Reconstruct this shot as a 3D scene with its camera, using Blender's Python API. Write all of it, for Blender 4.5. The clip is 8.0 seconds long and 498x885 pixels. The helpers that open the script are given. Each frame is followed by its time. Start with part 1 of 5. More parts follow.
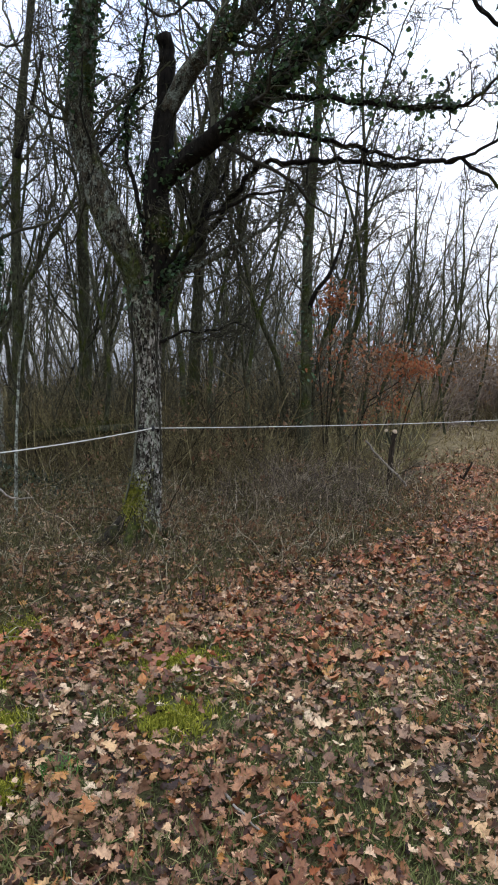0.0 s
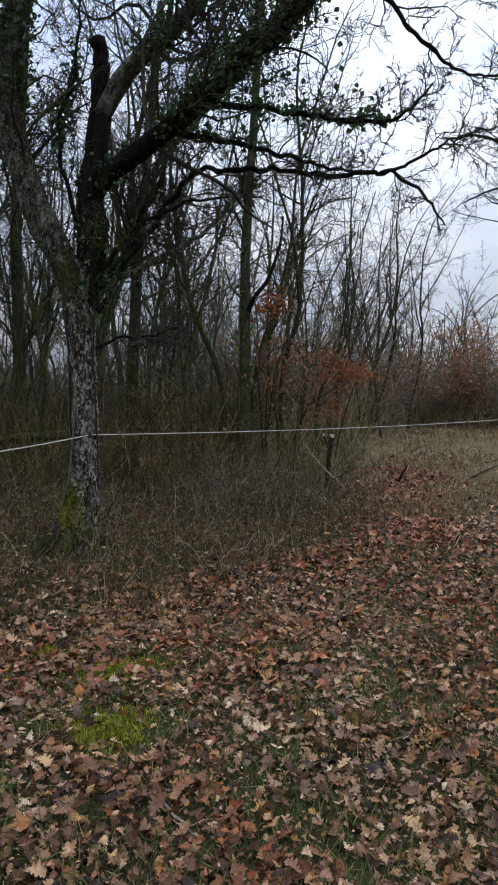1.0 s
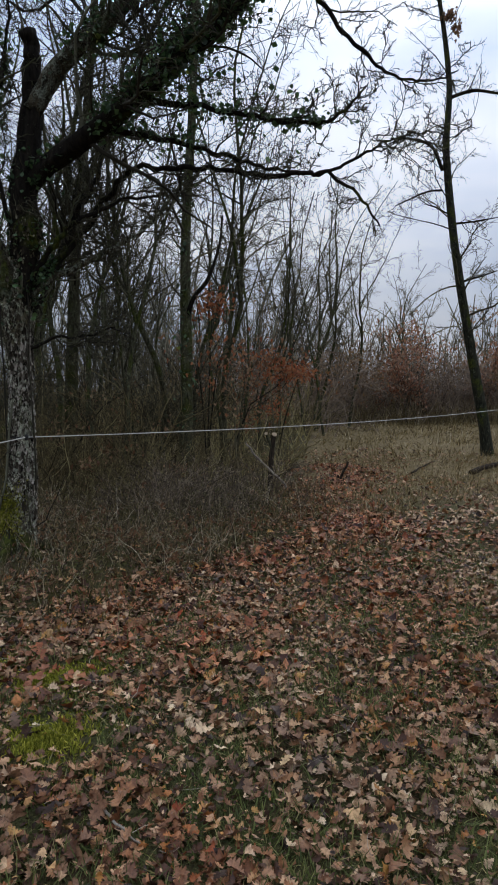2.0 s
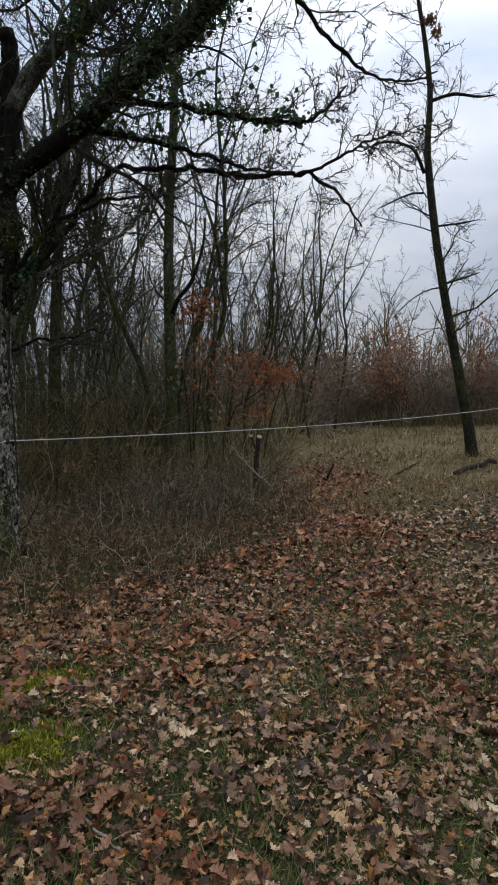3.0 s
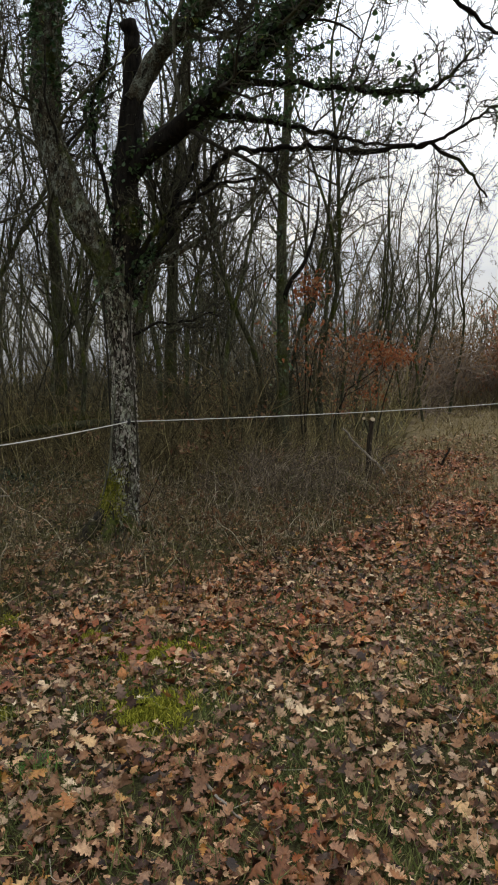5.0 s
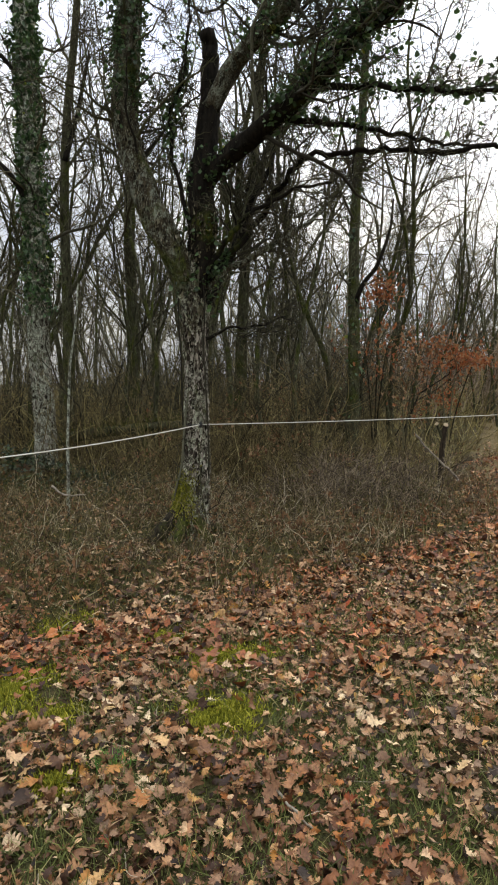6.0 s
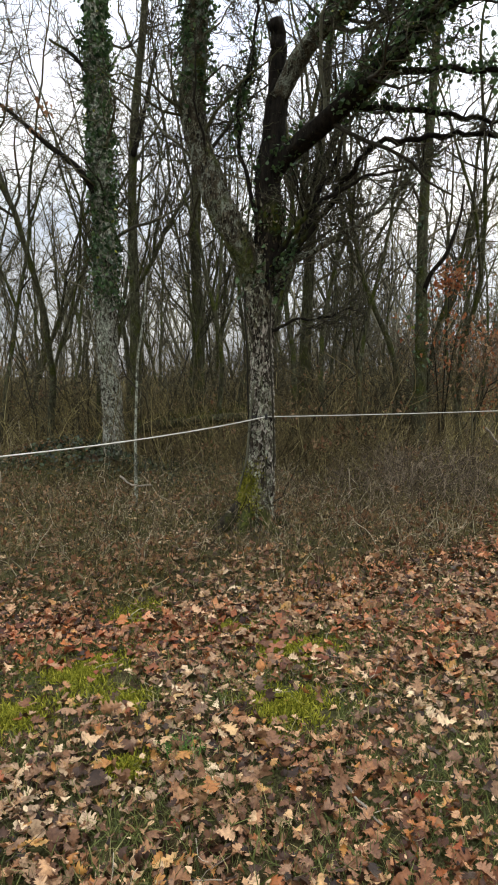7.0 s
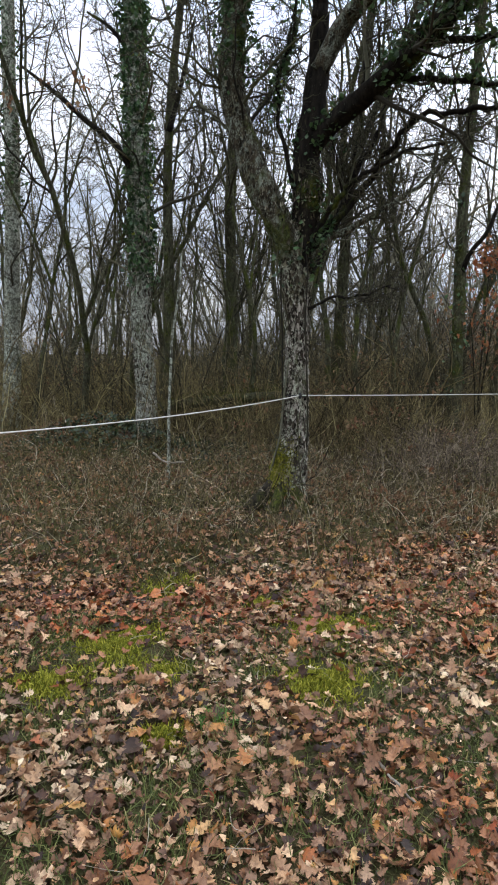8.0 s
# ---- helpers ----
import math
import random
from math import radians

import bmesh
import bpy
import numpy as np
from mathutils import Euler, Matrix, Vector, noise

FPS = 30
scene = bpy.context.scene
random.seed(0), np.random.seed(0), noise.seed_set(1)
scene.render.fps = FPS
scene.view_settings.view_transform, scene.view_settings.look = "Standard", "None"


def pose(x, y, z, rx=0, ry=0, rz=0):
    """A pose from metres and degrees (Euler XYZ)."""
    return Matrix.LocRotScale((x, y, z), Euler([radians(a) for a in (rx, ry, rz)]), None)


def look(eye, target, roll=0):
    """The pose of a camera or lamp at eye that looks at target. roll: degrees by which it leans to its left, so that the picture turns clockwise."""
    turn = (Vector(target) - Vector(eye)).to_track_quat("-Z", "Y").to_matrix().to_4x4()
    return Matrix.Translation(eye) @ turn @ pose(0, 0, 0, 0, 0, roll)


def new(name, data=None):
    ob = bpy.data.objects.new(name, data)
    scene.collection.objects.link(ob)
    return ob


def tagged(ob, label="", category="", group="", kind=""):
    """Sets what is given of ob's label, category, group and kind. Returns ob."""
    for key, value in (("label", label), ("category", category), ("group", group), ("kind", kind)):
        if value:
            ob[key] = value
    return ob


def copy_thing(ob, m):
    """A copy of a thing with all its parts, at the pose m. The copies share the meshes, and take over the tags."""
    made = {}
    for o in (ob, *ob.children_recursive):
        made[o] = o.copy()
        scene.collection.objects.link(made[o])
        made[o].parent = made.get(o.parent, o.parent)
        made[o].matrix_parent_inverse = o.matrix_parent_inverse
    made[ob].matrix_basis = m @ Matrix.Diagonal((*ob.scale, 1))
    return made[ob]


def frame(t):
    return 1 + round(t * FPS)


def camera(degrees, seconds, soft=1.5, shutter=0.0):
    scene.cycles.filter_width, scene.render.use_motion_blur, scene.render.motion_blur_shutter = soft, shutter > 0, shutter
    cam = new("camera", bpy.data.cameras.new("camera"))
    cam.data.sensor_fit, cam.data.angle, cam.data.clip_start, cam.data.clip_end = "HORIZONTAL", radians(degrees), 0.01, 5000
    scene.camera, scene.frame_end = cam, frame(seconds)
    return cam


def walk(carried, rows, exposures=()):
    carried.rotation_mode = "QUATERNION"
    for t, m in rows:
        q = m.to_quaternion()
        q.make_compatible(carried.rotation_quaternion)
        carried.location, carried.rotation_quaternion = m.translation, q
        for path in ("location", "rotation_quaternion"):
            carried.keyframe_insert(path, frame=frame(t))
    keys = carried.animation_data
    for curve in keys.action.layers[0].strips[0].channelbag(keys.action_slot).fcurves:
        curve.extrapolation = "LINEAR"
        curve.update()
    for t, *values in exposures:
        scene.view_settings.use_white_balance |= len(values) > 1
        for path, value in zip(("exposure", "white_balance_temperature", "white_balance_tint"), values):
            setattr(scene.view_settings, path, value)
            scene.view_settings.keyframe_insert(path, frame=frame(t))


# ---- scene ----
cam = camera(41.0, 8.0, soft=1.9)


def view(x, y, z, yaw, pitch, roll):
    """A camera pose from a place, a turn to the right, a tilt up and a lean, in degrees."""
    a, b = radians(yaw), radians(pitch)
    eye = Vector((x, y, z))
    return look(eye, eye + Vector((math.sin(a) * math.cos(b), math.cos(a) * math.cos(b), math.sin(b))), roll)


PATH = [
    (0.00, -0.000, -0.000, 1.580, 0.00, -4.57, 1.01),
    (0.50, 0.016, -0.018, 1.589, 3.14, -4.40, 0.29),
    (1.00, 0.021, -0.018, 1.590, 5.09, -4.07, 0.85),
    (1.50, 0.027, -0.017, 1.591, 7.37, -4.18, 0.65),
    (2.00, 0.050, -0.014, 1.593, 9.87, -4.10, 0.28),
    (2.20, 0.051, -0.011, 1.595, 10.55, -3.58, 0.25),
    (2.75, 0.075, 0.008, 1.576, 11.35, -3.67, -0.18),
    (3.30, 0.081, 0.024, 1.555, 9.79, -3.82, -0.39),
    (3.50, 0.074, 0.027, 1.552, 8.56, -3.70, -0.50),
    (4.00, 0.063, 0.022, 1.554, 6.97, -3.37, -0.22),
    (4.50, 0.044, 0.026, 1.552, 4.52, -4.63, -0.79),
    (4.70, 0.038, 0.034, 1.547, 3.06, -4.88, -0.62),
    (5.25, 0.027, 0.024, 1.565, 0.93, -5.27, -0.39),
    (5.80, 0.011, 0.014, 1.584, -1.95, -5.22, -0.25),
    (6.00, -0.003, 0.021, 1.576, -4.09, -4.97, 0.01),
    (6.50, -0.022, 0.024, 1.578, -7.75, -5.59, -0.89),
    (7.00, -0.039, 0.019, 1.581, -9.41, -5.68, -0.08),
    (7.50, -0.063, 0.019, 1.571, -11.76, -6.35, -0.27),
    (8.00, -0.075, 0.025, 1.562, -11.98, -7.40, 0.64),
]
EXPOSURE = [(0.0, 0.36, 6950, 10), (0.5, -0.04, 6900, 10), (1.0, -0.3, 6900, 10), (1.5, -0.26, 6900, 10), (2.0, -0.52, 6950, 9), (3.5, -0.54, 7350, 8), (4.7, -0.28, 7950, 7), (5.8, 0.2, 8600, 7), (6.5, 0.5, 8500, 6), (7.5, 0.5, 8150, 8), (8.0, 0.46, 7350, 9)]
walk(cam, [(t, view(*p)) for t, *p in PATH], EXPOSURE)

# ---- world and sun: a winter overcast, brightest where the sun stands behind the cloud ----
SUN_YAW, SUN_UP = 16.0, 24.0
world = bpy.data.worlds.new("world")
scene.world = world
world.use_nodes = True
wn, wl = world.node_tree.nodes, world.node_tree.links
wn.clear()
sky = wn.new("ShaderNodeTexSky")
sky.sky_type, sky.sun_disc = "NISHITA", False
sky.sun_elevation, sky.sun_rotation = radians(SUN_UP), radians(SUN_YAW)
sky.air_density, sky.dust_density = 1.0, 1.0
clear_sky = wn.new("ShaderNodeBackground")
clear_sky.inputs["Strength"].default_value = 0.08
wl.new(sky.outputs["Color"], clear_sky.inputs["Color"])
wc = wn.new("ShaderNodeTexCoord")
wm = wn.new("ShaderNodeMapping")
wm.inputs["Scale"].default_value = (1.0, 1.0, 3.2)
wl.new(wc.outputs["Generated"], wm.inputs["Vector"])
wnoise = wn.new("ShaderNodeTexNoise")
wnoise.inputs["Scale"].default_value, wnoise.inputs["Detail"].default_value = 2.4, 5.0
wl.new(wm.outputs["Vector"], wnoise.inputs["Vector"])
wramp = wn.new("ShaderNodeValToRGB")
wramp.color_ramp.elements[0].position, wramp.color_ramp.elements[1].position = 0.36, 0.66
wramp.color_ramp.elements[0].color, wramp.color_ramp.elements[1].color = (0.47, 0.59, 0.85, 1), (0.82, 0.905, 1.08, 1)
wl.new(wnoise.outputs["Fac"], wramp.inputs["Fac"])
wdot = wn.new("ShaderNodeVectorMath")
wdot.operation = "DOT_PRODUCT"
su = radians(SUN_UP)
wdot.inputs[1].default_value = (math.sin(radians(SUN_YAW)) * math.cos(su), math.cos(radians(SUN_YAW)) * math.cos(su), math.sin(su))
wl.new(wc.outputs["Generated"], wdot.inputs[0])
wglow = wn.new("ShaderNodeMapRange")
wglow.interpolation_type = "SMOOTHSTEP"
wglow.inputs["From Min"].default_value, wglow.inputs["From Max"].default_value = 0.8, 1.0
wglow.inputs["To Min"].default_value, wglow.inputs["To Max"].default_value = 1.0, 1.32
wl.new(wdot.outputs["Value"], wglow.inputs["Value"])
# an overcast sky grows brighter towards the zenith
wsep = wn.new("ShaderNodeSeparateXYZ")
wl.new(wc.outputs["Generated"], wsep.inputs["Vector"])
wzen = wn.new("ShaderNodeMapRange")
wzen.inputs["From Min"].default_value, wzen.inputs["From Max"].default_value = 0.0, 1.0
wzen.inputs["To Min"].default_value, wzen.inputs["To Max"].default_value = 0.52, 2.75
wl.new(wsep.outputs["Z"], wzen.inputs["Value"])
wmul = wn.new("ShaderNodeMath")
wmul.operation = "MULTIPLY"
wl.new(wglow.outputs["Result"], wmul.inputs[0])
wl.new(wzen.outputs["Result"], wmul.inputs[1])
cloud = wn.new("ShaderNodeBackground")
wl.new(wramp.outputs["Color"], cloud.inputs["Color"])
wl.new(wmul.outputs["Value"], cloud.inputs["Strength"])
wmix = wn.new("ShaderNodeMixShader")
wmix.inputs["Fac"].default_value = 0.94
wl.new(clear_sky.outputs["Background"], wmix.inputs[1])
wl.new(cloud.outputs["Background"], wmix.inputs[2])
wout = wn.new("ShaderNodeOutputWorld")
wl.new(wmix.outputs["Shader"], wout.inputs["Surface"])

sun = new("sun", bpy.data.lights.new("sun", "SUN"))
sun.data.energy, sun.data.angle, sun.data.color = 1.15, radians(35), (1.0, 0.91, 0.8)
sun.matrix_world = look(Vector(wdot.inputs[1].default_value) * 50, (0, 0, 0))


# ---- materials ----
class Shade:
    """A node material under construction; its methods return output sockets."""

    def __init__(self, name, rough=0.85, spec=0.3):
        self.m = bpy.data.materials.new(name)
        self.m.use_nodes = True
        self.n, self.l = self.m.node_tree.nodes, self.m.node_tree.links
        self.b = self.n["Principled BSDF"]
        self.b.inputs["Roughness"].default_value = rough
        self.b.inputs["Specular IOR Level"].default_value = spec

    def put(self, value, socket):
        if isinstance(value, bpy.types.NodeSocket):
            self.l.new(value, socket)
        elif isinstance(value, (tuple, list)) and len(value) == 3 and socket.type == "RGBA":
            socket.default_value = (*value, 1)
        else:
            socket.default_value = value

    def coord(self, scale=(1, 1, 1), world_space=False):
        mp = self.n.new("ShaderNodeMapping")
        if world_space:
            self.l.new(self.n.new("ShaderNodeNewGeometry").outputs["Position"], mp.inputs["Vector"])
        else:
            self.l.new(self.n.new("ShaderNodeTexCoord").outputs["Object"], mp.inputs["Vector"])
        mp.inputs["Scale"].default_value = scale
        return mp.outputs["Vector"]

    def noise(self, vec, scale, detail=4.0, rough=0.55):
        t = self.n.new("ShaderNodeTexNoise")
        t.inputs["Scale"].default_value, t.inputs["Detail"].default_value, t.inputs["Roughness"].default_value = scale, detail, rough
        self.l.new(vec, t.inputs["Vector"])
        return t.outputs["Fac"]

    def ramp(self, fac, *stops):
        r = self.n.new("ShaderNodeValToRGB")
        e = r.color_ramp.elements
        while len(e) < len(stops):
            e.new(0.5)
        for el, (pos, col) in zip(e, stops):
            el.position, el.color = pos, (*col, 1) if isinstance(col, (tuple, list)) else (col, col, col, 1)
        self.l.new(fac, r.inputs["Fac"])
        return r.outputs["Color"]

    def mix(self, fac, a, b, mode="MIX"):
        x = self.n.new("ShaderNodeMix")
        x.data_type, x.blend_type = "RGBA", mode
        self.put(fac, x.inputs[0])
        self.put(a, x.inputs[6])
        self.put(b, x.inputs[7])
        return x.outputs[2]

    def math(self, op, a, b=0.0):
        x = self.n.new("ShaderNodeMath")
        x.operation = op
        self.put(a, x.inputs[0])
        self.put(b, x.inputs[1])
        return x.outputs[0]

    def rand(self):
        """A value that differs from object to object and from piece to piece of a joined mesh."""
        o = self.n.new("ShaderNodeObjectInfo").outputs["Random"]
        i = self.n.new("ShaderNodeNewGeometry").outputs["Random Per Island"]
        return self.math("FRACT", self.math("ADD", o, i))

    def bump(self, height, strength, distance):
        x = self.n.new("ShaderNodeBump")
        x.inputs["Strength"].default_value, x.inputs["Distance"].default_value = strength, distance
        self.l.new(height, x.inputs["Height"])
        self.l.new(x.outputs["Normal"], self.b.inputs["Normal"])

    def done(self, color, through_light=0.0):
        """Finishes the material; through_light: the share of light that a thin leaf lets through."""
        self.put(color, self.b.inputs["Base Color"])
        if through_light:
            t, x = self.n.new("ShaderNodeBsdfTranslucent"), self.n.new("ShaderNodeMixShader")
            self.put(color, t.inputs["Color"])
            x.inputs["Fac"].default_value = through_light
            self.l.new(self.b.outputs[0], x.inputs[1])
            self.l.new(t.outputs[0], x.inputs[2])
            self.l.new(x.outputs[0], self.n["Material Output"].inputs["Surface"])
        return self.m


def bark(name, dark, light, lichen, lichen_at, moss_at, scale=1.0, blotches=7.0):
    s = Shade(name, 0.92, 0.08)
    c = s.coord((scale, scale, scale * 0.28))
    c1 = s.coord((scale, scale, scale * 0.8))
    ridges = s.noise(c, 26, 5, 0.6)
    base = s.ramp(ridges, (0.32, dark), (0.68, light))
    blotch = s.noise(c1, blotches, 6, 0.65)
    speck = s.noise(c1, 34.0, 3, 0.6)
    both = s.math("ADD", s.math("MULTIPLY", blotch, 0.5), s.math("MULTIPLY", s.noise(c1, 95.0, 4, 0.65), 0.5))
    lich = s.math("MULTIPLY", s.ramp(both, (lichen_at, 0.0), (lichen_at + 0.075, 1.0)), s.ramp(speck, (0.36, 0.25), (0.56, 1.0)))
    lich = s.math("MULTIPLY", lich, s.ramp(s.noise(c1, 4.0, 3), (0.36, 0.5), (0.56, 1.0)))
    tint = s.mix(s.noise(c1, 3.0, 2), lichen, (lichen[0] * 0.7, lichen[1] * 0.8, lichen[2] * 0.62))
    base = s.mix(lich, base, tint)
    moss = s.ramp(s.noise(c1, 2.3, 5, 0.6), (moss_at, 0.0), (moss_at + 0.09, 0.85))
    base = s.mix(moss, base, s.ramp(speck, (0.35, (0.02, 0.03, 0.008)), (0.7, (0.085, 0.095, 0.018))))
    s.bump(s.math("ADD", ridges, s.math("MULTIPLY", lich, 0.3)), 0.9, 0.02)
    return s.done(base)


def tinted(name, stops, rough=0.8, spec=0.25, grain=60.0, amount=0.35, through_light=0.0):
    """Pieces that differ in colour from one to the next, with blotches on each."""
    s = Shade(name, rough, spec)
    base = s.ramp(s.rand(), *stops)
    blot = s.noise(s.coord(), grain, 3, 0.6)
    base = s.mix(amount, base, s.ramp(blot, (0.3, (0.25, 0.22, 0.2)), (0.7, (1.0, 1.0, 1.0))), "MULTIPLY")
    return s.done(base, through_light)


M_OAK = bark("oak_bark", (0.008, 0.007, 0.005), (0.095, 0.076, 0.058), (0.74, 0.73, 0.63), 0.472, 0.565, blotches=20.0)
# limb bark coloured near black, for undersides in shade against the sky
M_SHADED_LIMB = bark("shaded_limb_bark", (0.005, 0.0045, 0.004), (0.024, 0.02, 0.015), (0.28, 0.29, 0.22), 0.61, 0.565, blotches=16.0)
M_GREY = bark("grey_bark", (0.02, 0.02, 0.014), (0.13, 0.125, 0.095), (0.7, 0.7, 0.64), 0.46, 0.57, blotches=20.0)
M_WOOD = bark("woodland_bark", (0.015, 0.015, 0.00918), (0.0892, 0.0867, 0.052), (0.281, 0.299, 0.191), 0.54, 0.5, blotches=14.0)
M_TWIG = tinted("twig_bark", ((0.0, (0.0167, 0.0148, 0.0097)), (0.5, (0.0516, 0.0458, 0.0285)), (0.85, (0.114, 0.104, 0.0607)), (1.0, (0.182, 0.17, 0.11))), 0.9, 0.15, 30)
M_MOSSY_TWIG = tinted("mossy_twig_bark", ((0.0, (0.022, 0.019, 0.014)), (0.5, (0.05, 0.045, 0.031)), (0.8, (0.07, 0.07, 0.036)), (1.0, (0.13, 0.13, 0.09))), 0.9, 0.15, 30)
M_BRUSH = tinted("brush_twigs", ((0.0, (0.0252, 0.0183, 0.00958)), (0.5, (0.109, 0.0839, 0.0399)), (0.85, (0.229, 0.183, 0.0874)), (1.0, (0.389, 0.323, 0.167))), 0.9, 0.15, 30)
M_IVY = tinted("ivy_leaf", ((0.0, (0.0192, 0.045, 0.0175)), (0.45, (0.0432, 0.095, 0.035)), (0.8, (0.0816, 0.156, 0.0575)), (0.985, (0.132, 0.225, 0.0875)), (1.0, (0.408, 0.425, 0.0625))), 0.36, 0.45, 40, through_light=0.3)


def leaf_material(name="fallen_oak_leaf", red=0.0):
    """Fallen oak leaves: tan, pinkish and dark wet browns, redder in some places than in others."""
    s = Shade(name, 0.55, 0.3)
    dry = s.ramp(s.rand(), (0.0, (0.021, 0.0119, 0.00756)), (0.16, (0.0788, 0.0356, 0.0193)), (0.28, (0.242, 0.113, 0.0504)), (0.36, (0.173, 0.104, 0.0689)), (0.46, (0.326, 0.156, 0.0672)), (0.56, (0.263, 0.168, 0.109)),
                 (0.65, (0.43, 0.233, 0.116)), (0.73, (0.347, 0.243, 0.155)), (0.82, (0.525, 0.327, 0.176)), (0.9, (0.714, 0.554, 0.37)), (0.95, (0.483, 0.267, 0.0714)), (1.0, (0.304, 0.0842, 0.0353)))
    zone = s.ramp(s.noise(s.coord((1, 1, 1), True), 0.7, 2), (0.4, 0.0), (0.6, 0.75))
    base = s.mix(zone, dry, s.mix(1.0, dry, (0.9, 0.62, 0.5), "MULTIPLY"))
    if red:
        base = s.mix(red, base, s.mix(1.0, base, (0.98, 0.58, 0.45), "MULTIPLY"))
    blot = s.noise(s.coord((1, 1, 1), True), 55, 5, 0.7)
    base = s.mix(0.75, base, s.ramp(blot, (0.32, (0.22, 0.17, 0.15)), (0.5, (0.85, 0.85, 0.85)), (0.66, (1.2, 1.2, 1.15))), "MULTIPLY")
    s.bump(blot, 0.5, 0.006)
    return s.done(base)


M_LEAF = leaf_material()
M_LEAF_RED = leaf_material("fresh_red_oak_leaf", 0.85)
M_RED = tinted("clinging_red_leaf", ((0.0, (0.18, 0.0575, 0.0275)), (0.5, (0.396, 0.127, 0.0495)), (0.8, (0.408, 0.184, 0.0825)), (1.0, (0.396, 0.253, 0.154))), 0.7, 0.25, through_light=0.4)
M_BROWN = tinted("clinging_brown_leaf", ((0.0, (0.14, 0.068, 0.036)), (0.5, (0.25, 0.13, 0.068)), (1.0, (0.36, 0.24, 0.14))), 0.7, 0.25, through_light=0.4)
M_TAN = tinted("tawny_hedge_leaf", ((0.0, (0.13, 0.075, 0.036)), (0.5, (0.22, 0.135, 0.062)), (1.0, (0.32, 0.19, 0.085))), 0.7, 0.25, through_light=0.4)
M_GRASS = tinted("green_grass", ((0.0, (0.0575, 0.0762, 0.0228)), (0.5, (0.132, 0.168, 0.0475)), (0.82, (0.23, 0.252, 0.0808)), (1.0, (0.483, 0.403, 0.19))), 0.7, 0.3, through_light=0.3)
M_STRAW = tinted("dry_grass", ((0.0, (0.04, 0.027, 0.012)), (0.25, (0.12, 0.085, 0.036)), (0.45, (0.27, 0.205, 0.09)), (0.62, (0.15, 0.125, 0.046)), (0.76, (0.22, 0.15, 0.06)), (0.9, (0.46, 0.365, 0.19)), (1.0, (0.72, 0.64, 0.46))), 0.75, 0.25, through_light=0.3)
M_ROUGH = tinted("rough_grass", ((0.0, (0.0238, 0.0185, 0.00714)), (0.25, (0.0676, 0.0563, 0.0186)), (0.5, (0.135, 0.113, 0.0392)), (0.68, (0.0795, 0.0963, 0.0228)), (0.82, (0.15, 0.113, 0.0392)), (0.94, (0.302, 0.249, 0.114)), (1.0, (0.524, 0.49, 0.328))), 0.75, 0.25, through_light=0.3)
M_HERB = tinted("withered_herbs", ((0.0, (0.0151, 0.0125, 0.00571)), (0.3, (0.0832, 0.0673, 0.0243)), (0.6, (0.0986, 0.106, 0.03)), (0.8, (0.197, 0.146, 0.0536)), (0.93, (0.242, 0.205, 0.1)), (1.0, (0.454, 0.402, 0.3))), 0.75, 0.25, through_light=0.3)
M_TUFT = tinted("fresh_green_grass", ((0.0, (0.06, 0.15, 0.03)), (0.5, (0.1, 0.27, 0.05)), (1.0, (0.18, 0.36, 0.08))), 0.6, 0.35, through_light=0.35)
M_MOSS = tinted("cushion_moss", ((0.0, (0.0978, 0.112, 0.014)), (0.5, (0.23, 0.235, 0.028)), (0.85, (0.368, 0.353, 0.045)), (1.0, (0.506, 0.459, 0.08))), 0.9, 0.15)


def ground_material():
    s = Shade("woodland_soil", 0.95, 0.15)
    c = s.coord((1, 1, 1), True)
    big, mid, fine = s.noise(c, 0.55, 4), s.noise(c, 4.0, 5, 0.65), s.noise(c, 60.0, 4, 0.7)
    soil = s.ramp(fine, (0.3, (0.0162, 0.00945, 0.00507)), (0.52, (0.054, 0.0294, 0.0162)), (0.7, (0.14, 0.0784, 0.0447)))
    turf = s.ramp(fine, (0.3, (0.0203, 0.0214, 0.0084)), (0.7, (0.099, 0.096, 0.0357)))
    col = s.mix(s.ramp(s.math("ADD", s.math("MULTIPLY", big, 0.5), s.math("MULTIPLY", mid, 0.5)), (0.4, 0.0), (0.54, 1.0)), soil, turf)
    xyz = s.n.new("ShaderNodeSeparateXYZ")
    s.l.new(c, xyz.inputs[0])
    side = s.math("SUBTRACT", xyz.outputs["X"], s.math("MULTIPLY", xyz.outputs["Y"], 0.29))
    side = s.math("ADD", side, s.math("MULTIPLY", big, 2.0))
    ahead = s.ramp(s.math("MULTIPLY", xyz.outputs["Y"], 0.05), (0.4, 0.0), (0.55, 1.0))
    ahead = s.math("MULTIPLY", ahead, s.math("LESS_THAN", xyz.outputs["Y"], 30.5))
    straw = s.ramp(s.math("ADD", s.math("MULTIPLY", fine, 0.6), s.math("MULTIPLY", mid, 0.4)), (0.35, (0.06, 0.044, 0.02)), (0.5, (0.15, 0.11, 0.052)), (0.68, (0.27, 0.21, 0.11)))
    col = s.mix(s.math("MULTIPLY", s.ramp(side, (0.3, 0.0), (0.9, 1.0)), ahead), col, straw)
    s.bump(s.math("ADD", mid, fine), 0.8, 0.03)
    return s.done(col)


